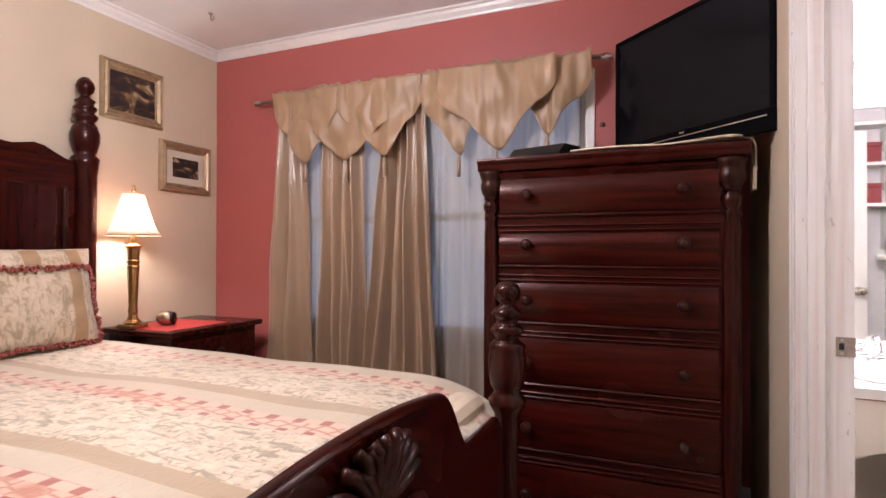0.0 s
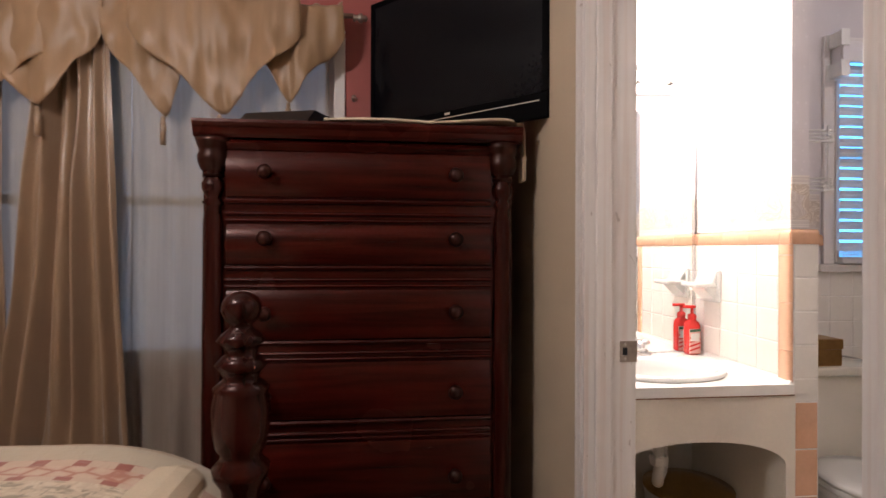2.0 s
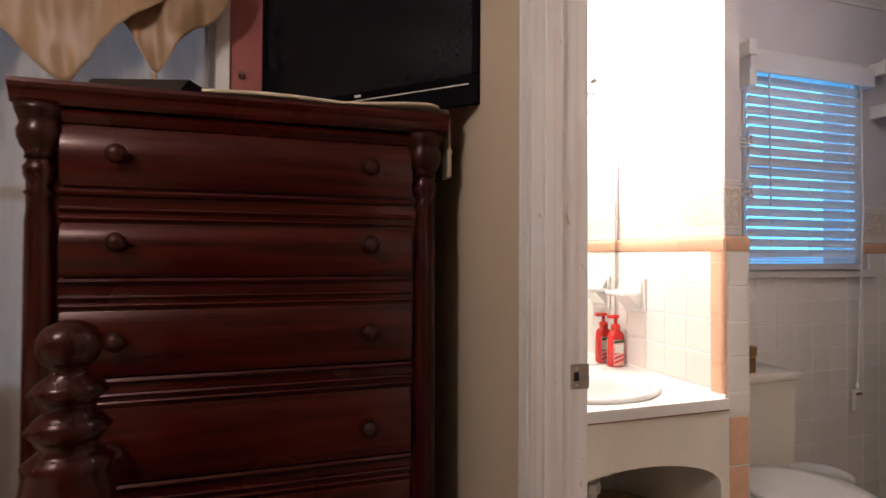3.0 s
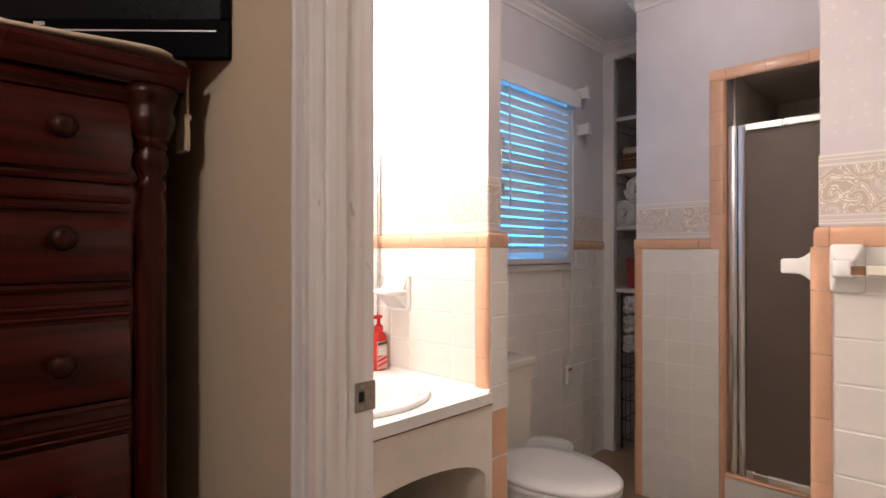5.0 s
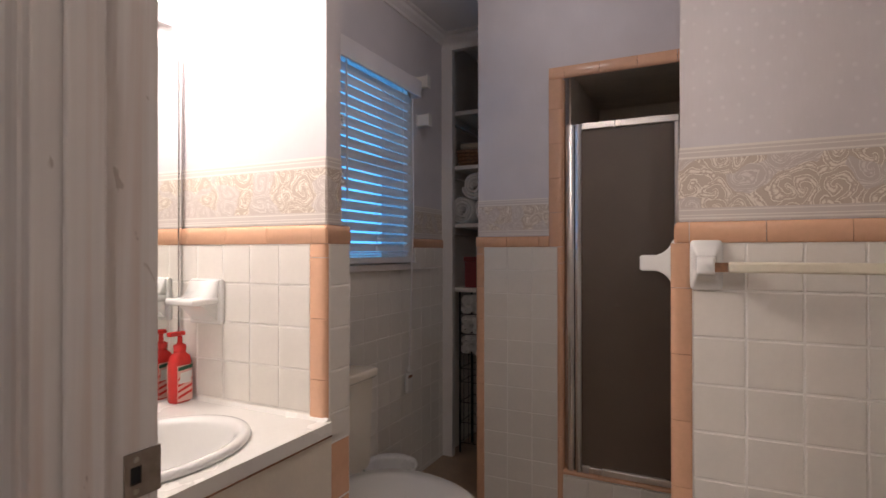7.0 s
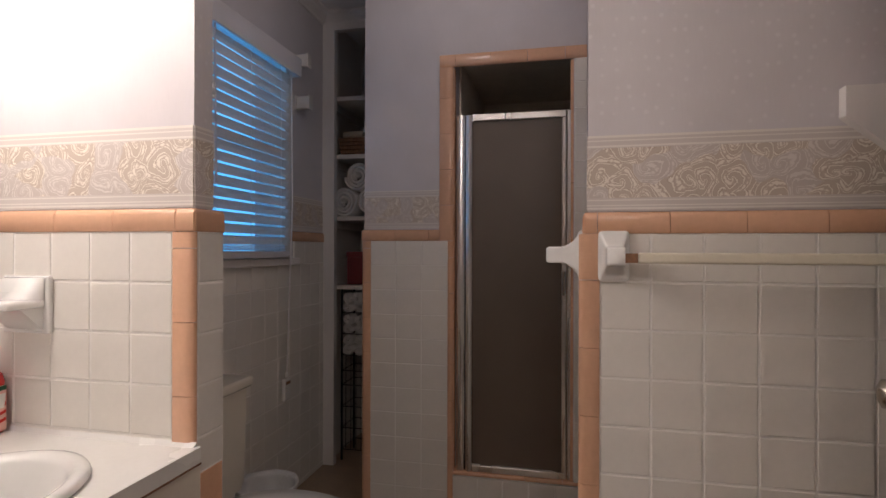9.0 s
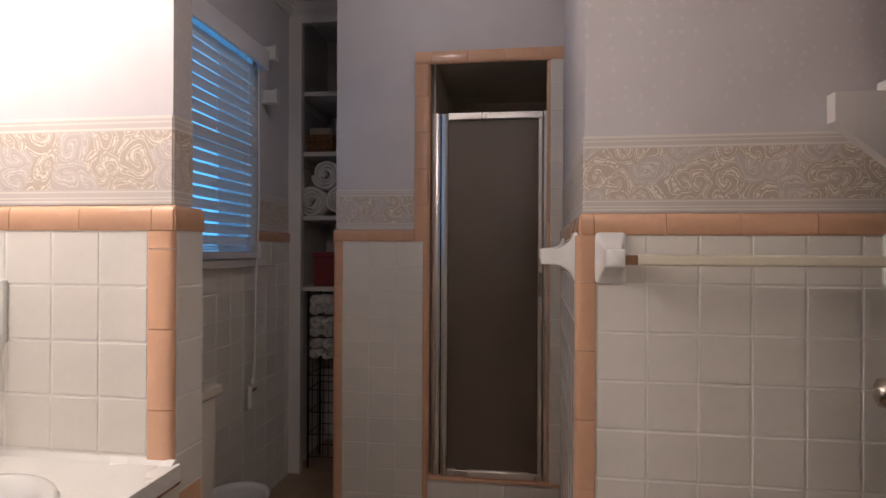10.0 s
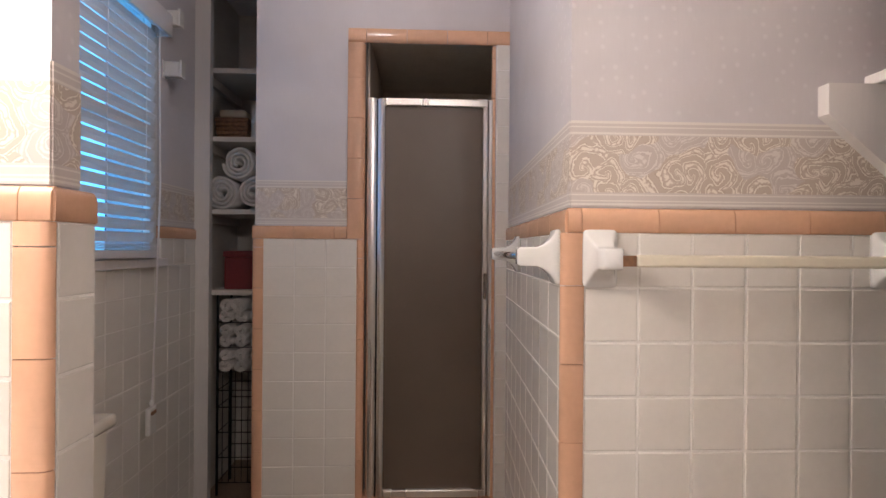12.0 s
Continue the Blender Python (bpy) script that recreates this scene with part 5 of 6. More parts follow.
valance = thing("curtain_valance", (-1.36, 2.82, 2.0), "gold satin valance of pointed swags with tassels on the rod", "valance")
SWAGS = [(-2.285, -1.80, 0.455, 0.53), (-2.14, -1.36, 0.448, 0.50), (-1.82, -1.255, 0.450, 0.60), (-1.27, -0.905, 0.470, 0.65), (-1.14, -0.50, 0.463, 0.51), (-0.73, -0.335, 0.402, 0.45)]
for i, (x0, x1, drop, tip) in enumerate(SWAGS):
    def swag(u, v, x0=x0, x1=x1, drop=drop, tip=tip, i=i):
        side = (u - tip) / ((1 - tip) if u > tip else tip)
        edge = 0.30 + 0.70 * (1 - abs(side)) ** 0.92 + 0.03 * math.sin(3 * math.pi * abs(side))
        d = drop * edge * v
        x = x0 + (x1 - x0) * (u + 0.02 * math.sin(9 * u + i) * v)
        crush = noise.noise((x * 9, d * 5, i * 3.7)) * 0.044 + noise.noise((x * 26, d * 9, i)) * 0.016
        wave = 0.012 * math.sin(8 * u + 2.2 * i + 1.6 * v) * (0.4 + 0.6 * v) + crush * (0.5 + 0.5 * v) - 0.020 * math.exp(-((u - tip * 0.6) / 0.07) ** 2) * v
        return (x, 2.772 - 0.020 * ((i + 1) % 2) - 0.012 * (i in (1, 4)) + wave, 2.19 - d)
    sw = thicken(part("swag", sheet(bmesh.new(), 40, 22, swag), M_GOLD, valance, "", True), 0.002)
    hx = x0 + (x1 - x0) * tip
    tz = 2.19 - drop
    part("tassel", lathe(bmesh.new(), [(0.003, 0.03), (0.010, 0.02), (0.007, 0.008), (0.012, 0.0), (0.012, -0.03), (0.011, -0.085)], (hx, 2.770 - 0.020 * ((i + 1) % 2), tz - 0.03), 10), M_TAUPE, sw, "taupe silk tassel", True)


def ruffle(u, v):
    x = -2.29 + 1.95 * u
    puff = 1 + 0.9 * noise.noise((x * 14, 1.7, 0.2))
    return (x, 2.822 + 0.026 * puff * math.sin(6.28 * v) + 0.008 * noise.noise((x * 40, v * 3, 5)), 2.174 + 0.022 * v + 0.020 * puff * math.cos(6.28 * v) + 0.018 * noise.noise((x * 28, v * 2, 9)))


thicken(part("gathered_heading", sheet(bmesh.new(), 220, 8, ruffle), M_GOLD, valance, "", True), 0.002)

# ---- bed ----
def quilt_material(name="quilt_weave", bands=True):
    """Woven quilt: long bands of cream leaf damask, rust ribbon borders and tan stripes."""
    m = bpy.data.materials.new(name)
    m.use_nodes = True
    nt = m.node_tree
    b = nt.nodes["Principled BSDF"]
    pos = coords(nt)
    sep = nt.nodes.new("ShaderNodeSeparateXYZ")
    nt.links.new(pos, sep.inputs[0])
    wob = noise_tex(nt, pos, 2.0, 2.0)
    y = mathn(nt, "ADD", sep.outputs[1], mathn(nt, "MULTIPLY", wob, 0.012))
    k = mathn(nt, "FRACT", mathn(nt, "DIVIDE", mathn(nt, "ADD", y, 1.479), 0.53))
    sprig = node(nt, "ShaderNodeTexVoronoi", Scale=11.0, Randomness=0.8)
    nt.links.new(coords(nt, (1.0, 1.5, 1.0), (0, 0, 0.5)), sprig.inputs["Vector"])
    curl = noise_tex(nt, coords(nt, (1.0, 2.6, 1.0), (0, 0, 0.45)), 19.0, 2.0, 0.9)
    curl2 = noise_tex(nt, coords(nt, (2.4, 1.0, 1.0), (0, 0, -0.25)), 30.0, 1.0, 0.8)
    lf = mathn(nt, "ADD", mathn(nt, "MULTIPLY", mathn(nt, "MAXIMUM", curl, mathn(nt, "MULTIPLY", curl2, 0.93)), 0.8), mathn(nt, "MULTIPLY", sprig.outputs["Distance"], 0.12))
    damask = ramp(nt, lf, [(0.40, (0.80, 0.70, 0.55)), (0.47, (0.70, 0.585, 0.435)), (0.515, (0.66, 0.545, 0.40)), (0.545, (0.42, 0.345, 0.235)), (0.62, (0.33, 0.27, 0.18))])
    chk = node(nt, "ShaderNodeTexVoronoi", Scale=26.0, Randomness=0.35)
    chk.feature = "DISTANCE_TO_EDGE"
    nt.links.new(coords(nt, (0.8, 1.1, 1.0), (0, 0, 0.3)), chk.inputs["Vector"])
    ribbon = ramp(nt, chk.outputs["Distance"], [(0.04, (0.52, 0.20, 0.13)), (0.13, (0.70, 0.47, 0.35)), (0.30, (0.74, 0.58, 0.45))])
    dash = ramp(nt, mathn(nt, "SINE", mathn(nt, "MULTIPLY", mathn(nt, "ADD", sep.outputs[0], mathn(nt, "MULTIPLY", wob, 0.05)), 70.0)), [(0.38, (0.70, 0.54, 0.41)), (0.50, (0.36, 0.062, 0.038))])
    one, nil = (1, 1, 1), (0, 0, 0)
    ribbon = mixc(nt, ramp(nt, k, [(0.0, one), (0.034, nil), (0.132, one), (0.185, nil)], True), ribbon, dash)
    tan = (0.46, 0.335, 0.205)
    pale = (0.60, 0.52, 0.39)
    c = mixc(nt, ramp(nt, k, [(0.0, one), (0.19, nil)], True), damask, ribbon)
    c = mixc(nt, ramp(nt, k, [(0.0, nil), (0.19, one), (0.33, nil)], True), c, pale)
    c = mixc(nt, ramp(nt, k, [(0.0, nil), (0.33, one), (0.45, nil)], True), c, tan)
    if not bands:
        c = mixc(nt, 0.45, damask, (0.33, 0.225, 0.135))
    fx = mathn(nt, "GREATER_THAN", sep.outputs[0], -0.60)
    thread = noise_tex(nt, coords(nt, (1, 1, 1)), 320.0, 2.0)
    c = mixc(nt, mathn(nt, "MULTIPLY", fx, 0.5), c, pale)
    c = mixc(nt, mathn(nt, "MULTIPLY", thread, 0.25), c, tan)
    nt.links.new(c, b.inputs["Base Color"])
    b.inputs["Roughness"].default_value = 0.55
    b.inputs["Sheen Weight"].default_value = 0.4
    bp = node(nt, "ShaderNodeBump", Strength=0.5, Distance=0.006)
    nt.links.new(mathn(nt, "ADD", lf, mathn(nt, "MULTIPLY", noise_tex(nt, pos, 9.0, 2.0), 1.2)), bp.inputs["Height"])
    nt.links.new(bp.outputs[0], b.inputs["Normal"])
    return m


M_QUILT = quilt_material()
M_SHAM = quilt_material("sham_damask", False)
BX0, BX1, BY0, BY1, BTOP = -2.82, -0.53, -0.10, 1.93, 0.738
bed = thing("bed", (-1.7, 0.9, 0), "king bed with a dark carved mahogany headboard, footboard and turned posts", "bed")
part("mattress", boxed(BX0, BX1 - 0.03, BY0 + 0.05, BY1 - 0.06, 0.36, BTOP - 0.03, bev=0.06, seg=3), M_CREAMCLOTH, bed)
part("side_rail", boxed(BX0, BX1, BY1 - 0.05, BY1 - 0.02, 0.20, 0.40, bev=0.006), M_MAHX, bed)
part("side_rail", boxed(BX0, BX1, BY0 + 0.02, BY0 + 0.05, 0.20, 0.40, bev=0.006), M_MAHX, bed)
POST = [(0.040, 0.0), (0.042, 0.10), (0.038, 0.12), (0.038, 0.60), (0.044, 0.66), (0.060, 0.685), (0.064, 0.705), (0.048, 0.722), (0.044, 0.735), (0.056, 0.752), (0.062, 0.79), (0.064, 0.84), (0.058, 0.872), (0.062, 0.884), (0.046, 0.898),
        (0.038, 0.905), (0.046, 0.922), (0.058, 0.936), (0.044, 0.952), (0.034, 0.960), (0.040, 0.978), (0.054, 0.990), (0.044, 1.004), (0.026, 1.018), (0.024, 1.026), (0.036, 1.036), (0.044, 1.055), (0.043, 1.072), (0.034, 1.088), (0.016, 1.098), (0.003, 1.1)]
for y in (1.807, 0.0):
    part("foot_post", lathe(bmesh.new(), POST, (-0.482, y, 0), 24), M_MAHZ, bed, "turned foot post with a ball finial", True)
HP = [(0.055, 0), (0.060, 0.1), (0.056, 0.5), (0.058, 1.60), (0.066, 1.66), (0.070, 1.69), (0.050, 1.71), (0.058, 1.73), (0.070, 1.78), (0.072, 1.82), (0.060, 1.86), (0.044, 1.885), (0.060, 1.905), (0.062, 1.92), (0.042, 1.935), (0.056, 1.955), (0.056, 1.965), (0.038, 1.98), (0.050, 2.0), (0.030, 2.015), (0.022, 2.03), (0.040, 2.05), (0.046, 2.075), (0.040, 2.10), (0.020, 2.125), (0.003, 2.13)]
for y in (1.955, -0.12):
    part("head_post", lathe(bmesh.new(), HP, (-2.862, y, 0), 24), M_MAHZ, bed, "tall turned head post", True)
pts = [(1.895, 0.3), (1.895, 1.64)]
for k in range(0, 41):
    s = k / 40
    yy = 1.895 - s * (1.895 + 0.06)
    zz = 1.66 + 0.055 * math.exp(-((s - 0.09) / 0.05) ** 2) + 0.055 * math.exp(-((s - 0.91) / 0.05) ** 2) + 0.34 * math.exp(-((s - 0.5) / 0.24) ** 2)
    pts.append((yy, zz))
pts += [(-0.06, 1.64), (-0.06, 0.3)]
part("headboard", prism(bmesh.new(), pts, lambda u, v, w: (w, u, v), -2.885, -2.850), M_MAHY, bed)
for a, b in ((1.30, 1.80), (0.62, 1.22), (0.04, 0.54)):
    part("headboard_panel", boxed(-2.8495, -2.836, a, b, 0.80, 1.53, bev=0.006), M_MAHZ, bed)
for y in (1.26, 1.84, 0.58, 0.0):
    bm = bmesh.new()
    prof = []
    for k in range(25):
        prof.append((0.012 + 0.006 * (k % 2), 0.80 + 0.73 * k / 24))
    part("rope_moulding", lathe(bm, prof, (-2.842, y, 0), 10), M_KNOB, bed, "", True)
fb = [(0.04, 0.22), (0.04, 0.62)]
for k in range(61):
    s = k / 60
    yy = 0.10 + s * 1.61
    d = abs(yy - 0.905)
    drop = 0.5 - 0.5 * math.cos(math.pi * min(1.0, max(0.0, (d - 0.345) / 0.20)))
    zz = 0.862 - 0.026 * min(1.0, d / 0.35) ** 2 - 0.185 * drop
    fb.append((yy, zz))
fb += [(1.77, 0.60), (1.77, 0.22)]
part("footboard", prism(bmesh.new(), fb, lambda u, v, w: (w, u, v), -0.518, -0.478), M_MAHY, bed)
bm = bmesh.new()
tube(bm, [(-0.498, y, z + 0.001) for y, z in fb[2:-2]], 0.019, 10)
part("footboard_rail", bm, M_MAHY, bed, "", True)
bm = bmesh.new()
for sgn in (-1, 1):
    for k in range(7):
        a = 0.25 + 0.36 * k
        tube(bm, [(-0.47, 0.905 + sgn * 0.01, 0.735), (-0.455, 0.905 + sgn * (0.02 + 0.05 * math.cos(a)), 0.735 + 0.055 * math.sin(a)), (-0.45, 0.905 + sgn * (0.03 + 0.11 * math.cos(a)), 0.745 + 0.10 * math.sin(a)), (-0.462, 0.905 + sgn * (0.035 + 0.135 * math.cos(a)), 0.74 + 0.118 * math.sin(a))], 0.013, 8)
for k in range(3):
    blob(bm, (-0.462, 0.905 + 0.16 * (k - 1), 0.70 - 0.03 * abs(k - 1)), (0.02, 0.045, 0.03), 8)
part("carved_leaf", bm, M_KNOB, bed, "carved acanthus leaf crest", True)


def quilt_point(u, v):
    """u along the bed to the foot, v across from the near side to the far side, with both long sides hanging down."""
    across = -0.34 + v * (BY1 - BY0 + 0.68)
    x = BX0 + u * (BX1 - 0.008 - BX0)
    lump = 0.004 * math.sin(5 * x + 2.0 * across) + 0.003 * math.sin(11 * across + 3 * x) + 0.010 * noise.noise((x * 3, across * 3, 0.3))
    foot = max(0.0, (u - 0.84) / 0.16)
    corner = max(0.0, min(1.0, (across - 1.50) / 0.25))
    z = BTOP + lump - (0.05 + 0.10 * corner) * foot ** 2.4
    x += 0.05 * corner * foot
    w = BY1 - BY0
    r = 0.06
    if across < r:
        over = r - across
        y, z = BY0 + r - min(over, r * 1.3), z - max(0, over - r * 0.3) * 0.95
    elif across > w - r:
        over = across - (w - r)
        y, z = BY1 - r + min(over, r * 1.3), z - max(0, over - r * 0.3) * 0.95
        y += 0.018 * math.sin(17 * x) * min(1, over * 4)
    else:
        y = BY0 + across
    return (x, y, z)


quilt = thing("quilt", (-1.7, 0.9, BTOP), "cream, rust and tan banded quilt spread over the bed", "quilt")
thicken(part("cover", sheet(bmesh.new(), 90, 90, quilt_point), M_QUILT, quilt, "", True), 0.02)
hem = [Vector(quilt_point(1.0, k / 90)) + Vector((0.006, 0, 0)) for k in range(91)]
hem = [p for p in hem if p.z > 0.655]
part("foot_hem", tube(bmesh.new(), hem, 0.012, 8), M_TAUPE, quilt, "tan satin binding along the foot", True)


def sham(y0, y1):
    p = thing("pillow_sham", (-2.62, (y0 + y1) / 2, 0.76), "tan leaf-damask pillow sham with rust fringe leaning on the headboard", "pillow")
    lean = Matrix.Translation((-2.55, (y0 + y1) / 2, 0.745)) @ Matrix.Rotation(radians(-13), 4, "Y")
    w, h = (y1 - y0) / 2, 0.475

    def face(a, b, side):
        """a, b from -1 to 1 across and up; the middle is plump, the corners pinched."""
        plump = max(0.0, (1 - abs(a) ** 3.2) * (1 - abs(b) ** 3.2)) ** 0.55
        pinch = 1 - 0.05 * (1 - abs(b) ** 2) * abs(a) ** 3
        sag = 0.012 * noise.noise((a * 3, b * 3, side + y0))
        return Vector((side * (0.010 + 0.080 * plump) + sag, a * w * pinch, h / 2 + b * h / 2 * (1 - 0.035 * (1 - a * a) * b * b)))
    bm = bmesh.new()
    for side in (-1, 1):
        sheet(bm, 36, 26, lambda u, v: face(2 * u - 1, 2 * v - 1, side))
    bmesh.ops.remove_doubles(bm, verts=bm.verts[:], dist=0.0005)
    part("cushion", placed(bm, lean), M_SHAM, p, "", True)
    rng = random.Random(int(y0 * 100) + 7)

    def fringe(name, line, count):
        """Short crinkled tufts along a seam of the front face."""
        bm = bmesh.new()
        for k in range(count):
            a, b = line((k + rng.uniform(-0.3, 0.3)) / count)
            o = face(a, b, 1) + Vector((0.004, 0, 0))
            q = o + Vector((rng.uniform(0.008, 0.020), rng.uniform(-0.012, 0.012), rng.uniform(-0.020, 0.014)))
            tube(bm, [o, (o + q) / 2 + Vector((0.004, 0, 0.004)), q], rng.uniform(0.0045, 0.0075), 5)
        part(name, placed(bm, lean), M_RUST, p, "rust crinkled fringe", True)
    fringe("top_fringe", lambda t: (-0.94 + 1.88 * t, 0.55 + 0.02 * math.sin(9 * t)), 110)
    fringe("side_fringe", lambda t: (0.955, -0.95 + 1.5 * t), 60)
    fringe("side_fringe", lambda t: (-0.955, -0.95 + 1.5 * t), 60)
    fringe("bottom_fringe", lambda t: (-0.94 + 1.88 * t, -0.95), 100)
    for u0, u1 in ((-0.9, -0.72), (-0.35, -0.17), (0.15, 0.33), (0.66, 0.82)):
        bm = sheet(bmesh.new(), 6, 6, lambda u, v: face(u0 + (u1 - u0) * u, 0.61 + 0.34 * v, 1) + Vector((0.003, 0, 0)))
        part("flange_stripe", placed(bm, lean), M_TANCLOTH, p, "tan woven stripe on the flange", True)
    for u0, u1 in ((0.62, 0.78), (-0.78, -0.62)):
        bm = sheet(bmesh.new(), 6, 20, lambda u, v: face(u0 + (u1 - u0) * u, -0.9 + 1.38 * v, 1) + Vector((0.003, 0, 0)))
        part("side_stripe", placed(bm, lean), M_TANCLOTH, p, "tan woven stripe along the edge", True)
    return p


sham(1.04, 1.835)
sham(0.02, 0.815)

# ---- nightstand group ----
ns = thing("nightstand", (-2.64, 2.42, 0), "dark mahogany nightstand with a moulded top", "nightstand")
part("body", boxed(-2.90, -2.41, 2.12, 2.74, 0.05, 0.735), M_MAHX, ns)
part("top", boxed(-2.925, -2.375, 2.085, 2.775, 0.7355, 0.768, bev=0.010, seg=3), M_MAHX, ns, "", True)
for z0, z1 in ((0.10, 0.30), (0.32, 0.52), (0.54, 0.71)):
    d = part("drawer", boxed(-2.4095, -2.395, 2.15, 2.71, z0, z1, bev=0.006), M_MAHX, ns)
    part("knob", lathe(bmesh.new(), [(0.010, 0), (0.008, 0.010), (0.017, 0.02), (0.015, 0.03), (0.003, 0.034)], m=Matrix.Translation((-2.395, 2.43, (z0 + z1) / 2)) @ Matrix.Rotation(radians(90), 4, "Y"), seg=14), M_KNOB, d, "dark turned knob", True)
for x in (-2.87, -2.44):
    for y in (2.15, 2.71):
        part("foot", lathe(bmesh.new(), [(0.025, 0), (0.032, 0.02), (0.024, 0.049)], (x, y, 0), 12), M_MAHZ, ns, "", True)
mat_ = thicken(single("table_mat", sheet(bmesh.new(), 16, 24, lambda u, v: (-2.86 + 0.42 * u, 2.12 + 0.44 * v, 0.7695 + 0.0012 * math.sin(15 * u) * math.sin(12 * v))), M_REDCLOTH, "red cloth mat on the nightstand", "mat", smooth=True), 0.0016)
lmp = thing("table_lamp", (-2.74, 2.147, 0.77), "brass column table lamp with a lit bell shade", "table lamp")
part("base", boxed(-2.795, -2.685, 2.092, 2.202, 0.7712, 0.792, bev=0.006), M_BRASS, lmp)
part("column", lathe(bmesh.new(), [(0.045, 0), (0.047, 0.010), (0.030, 0.025), (0.022, 0.05), (0.026, 0.07), (0.022, 0.10), (0.030, 0.30), (0.034, 0.32), (0.028, 0.33), (0.036, 0.35), (0.030, 0.36), (0.034, 0.42), (0.046, 0.435), (0.014, 0.45), (0.012, 0.52)], (-2.74, 2.147, 0.792), 8), M_BRASS, lmp)
shade_bm = bmesh.new()
sheet(shade_bm, 48, 8, lambda u, v: (-2.74 + (0.137 - 0.083 * v ** 0.68) * (1 + 0.012 * math.sin(48 * 6.28 * u / 2)) * math.cos(6.2832 * u), 2.147 + (0.137 - 0.083 * v ** 0.68) * math.sin(6.2832 * u), 1.285 + 0.235 * v))
M_SHADE2 = satin("lamp_shade_silk", (0.80, 0.64, 0.54), 0.2, 0.8, 40.0, 0.03, 0.5)
thicken(part("shade", shade_bm, M_SHADE2, lmp, "cream pleated bell shade", True), 0.0015)
for name, r, z in (("lower_trim", 0.1385, 1.286), ("upper_trim", 0.0555, 1.519)):
    part(name, tube(bmesh.new(), [(-2.74 + r * math.cos(0.2618 * k), 2.147 + r * math.sin(0.2618 * k), z) for k in range(25)], 0.0035, 6), M_TAUPE, lmp, "brown braid round the shade", True)
part("finial", lathe(bmesh.new(), [(0.004, 0), (0.012, 0.01), (0.014, 0.02), (0.006, 0.03), (0.010, 0.04), (0.002, 0.05)], (-2.74, 2.147, 1.520), 12), M_BRASS, lmp, "", True)
part("harp", tube(bmesh.new(), [(-2.74, 2.147, 1.30), (-2.74, 2.10, 1.36), (-2.74, 2.105, 1.45), (-2.74, 2.147, 1.525), (-2.74, 2.189, 1.45), (-2.74, 2.194, 1.36), (-2.74, 2.147, 1.30)], 0.003, 6), M_BRASS, lmp)
clock = thing("clock_radio", (-2.64, 2.30, 0.77), "small silver and black clock radio on the nightstand", "clock radio")
part("body", placed(lathe(bmesh.new(), [(0.030, -0.05), (0.037, -0.042), (0.039, 0.0), (0.037, 0.030)], seg=20), Matrix.Translation((-2.655, 2.30, 0.812)) @ Matrix.Rotation(radians(25), 4, "Z") @ Matrix.Rotation(radians(90), 4, "Y")), M_NICKEL, clock, "", True)
part("face", placed(lathe(bmesh.new(), [(0.036, 0.0305), (0.033, 0.040), (0.010, 0.044)], seg=20), Matrix.Translation((-2.655, 2.30, 0.812)) @ Matrix.Rotation(radians(25), 4, "Z") @ Matrix.Rotation(radians(90), 4, "Y")), M_BLACK, clock, "black round face", True)


# ---- pictures ----
def painting(name, seed):
    """A dark still life of soft pale shapes."""
    m = bpy.data.materials.new(name)
    m.use_nodes = True
    nt = m.node_tree
    b = nt.nodes["Principled BSDF"]
    n1 = noise_tex(nt, coords(nt, (1, 1, 1.4)), 9.0 + seed, 3.0, 1.0)
    n2 = noise_tex(nt, coords(nt), 30.0, 3.0)
    c = ramp(nt, n1, [(0.45, (0.012, 0.010, 0.014)), (0.56, (0.06, 0.035, 0.02)), (0.64, (0.24, 0.15, 0.06)), (0.70, (0.45, 0.36, 0.24))])
    c = mixc(nt, mathn(nt, "MULTIPLY", n2, 0.4), c, (0.02, 0.012, 0.012))
    nt.links.new(c, b.inputs["Base Color"])
    b.inputs["Roughness"].default_value = 0.35
    return m


def picture(y0, y1, z0, z1, mount, seed):
    p = thing("framed_picture", (WX, (y0 + y1) / 2, z0), "small dark still-life painting in a broad gilt frame" if not mount else "small dark painting with a pale mount in a gilt frame", "picture", "gilt framed pictures")
    prof = [(0.0, 0.0), (0.0, 0.012), (0.010, 0.026), (0.018, 0.022), (0.030, 0.028), (0.044, 0.014), (0.052, 0.014), (0.056, 0.008), (0.056, 0.0)]
    cs = [(y0, z0, 1, 1), (y1, z0, -1, 1), (y1, z1, -1, -1), (y0, z1, 1, -1)]
    bm = bmesh.new()
    rings = [[bm.verts.new((WX + 0.001 + d, y + sy * o, z + sz * o)) for o, d in prof] for y, z, sy, sz in cs]
    for i in range(4):
        a, b = rings[i], rings[(i + 1) % 4]
        for k in range(len(prof)):
            j = (k + 1) % len(prof)
            bm.faces.new((a[k], a[j], b[j], b[k]))
    part("gilt_frame", bm, M_GILT, p)
    q = 0.054
    if mount:
        part("mount", boxed(WX + 0.0008, WX + 0.006, y0 + q, y1 - q, z0 + q, z1 - q), M_MAT, p)
        q = 0.100
    part("canvas", boxed(WX + 0.0065 if mount else WX + 0.001, WX + 0.009, y0 + q, y1 - q, z0 + q, z1 - q), painting("still_life", seed), p)
    return p


picture(2.080, 2.483, 1.958, 2.300, False, 0)
picture(2.461, 2.862, 1.580, 1.905, True, 4)

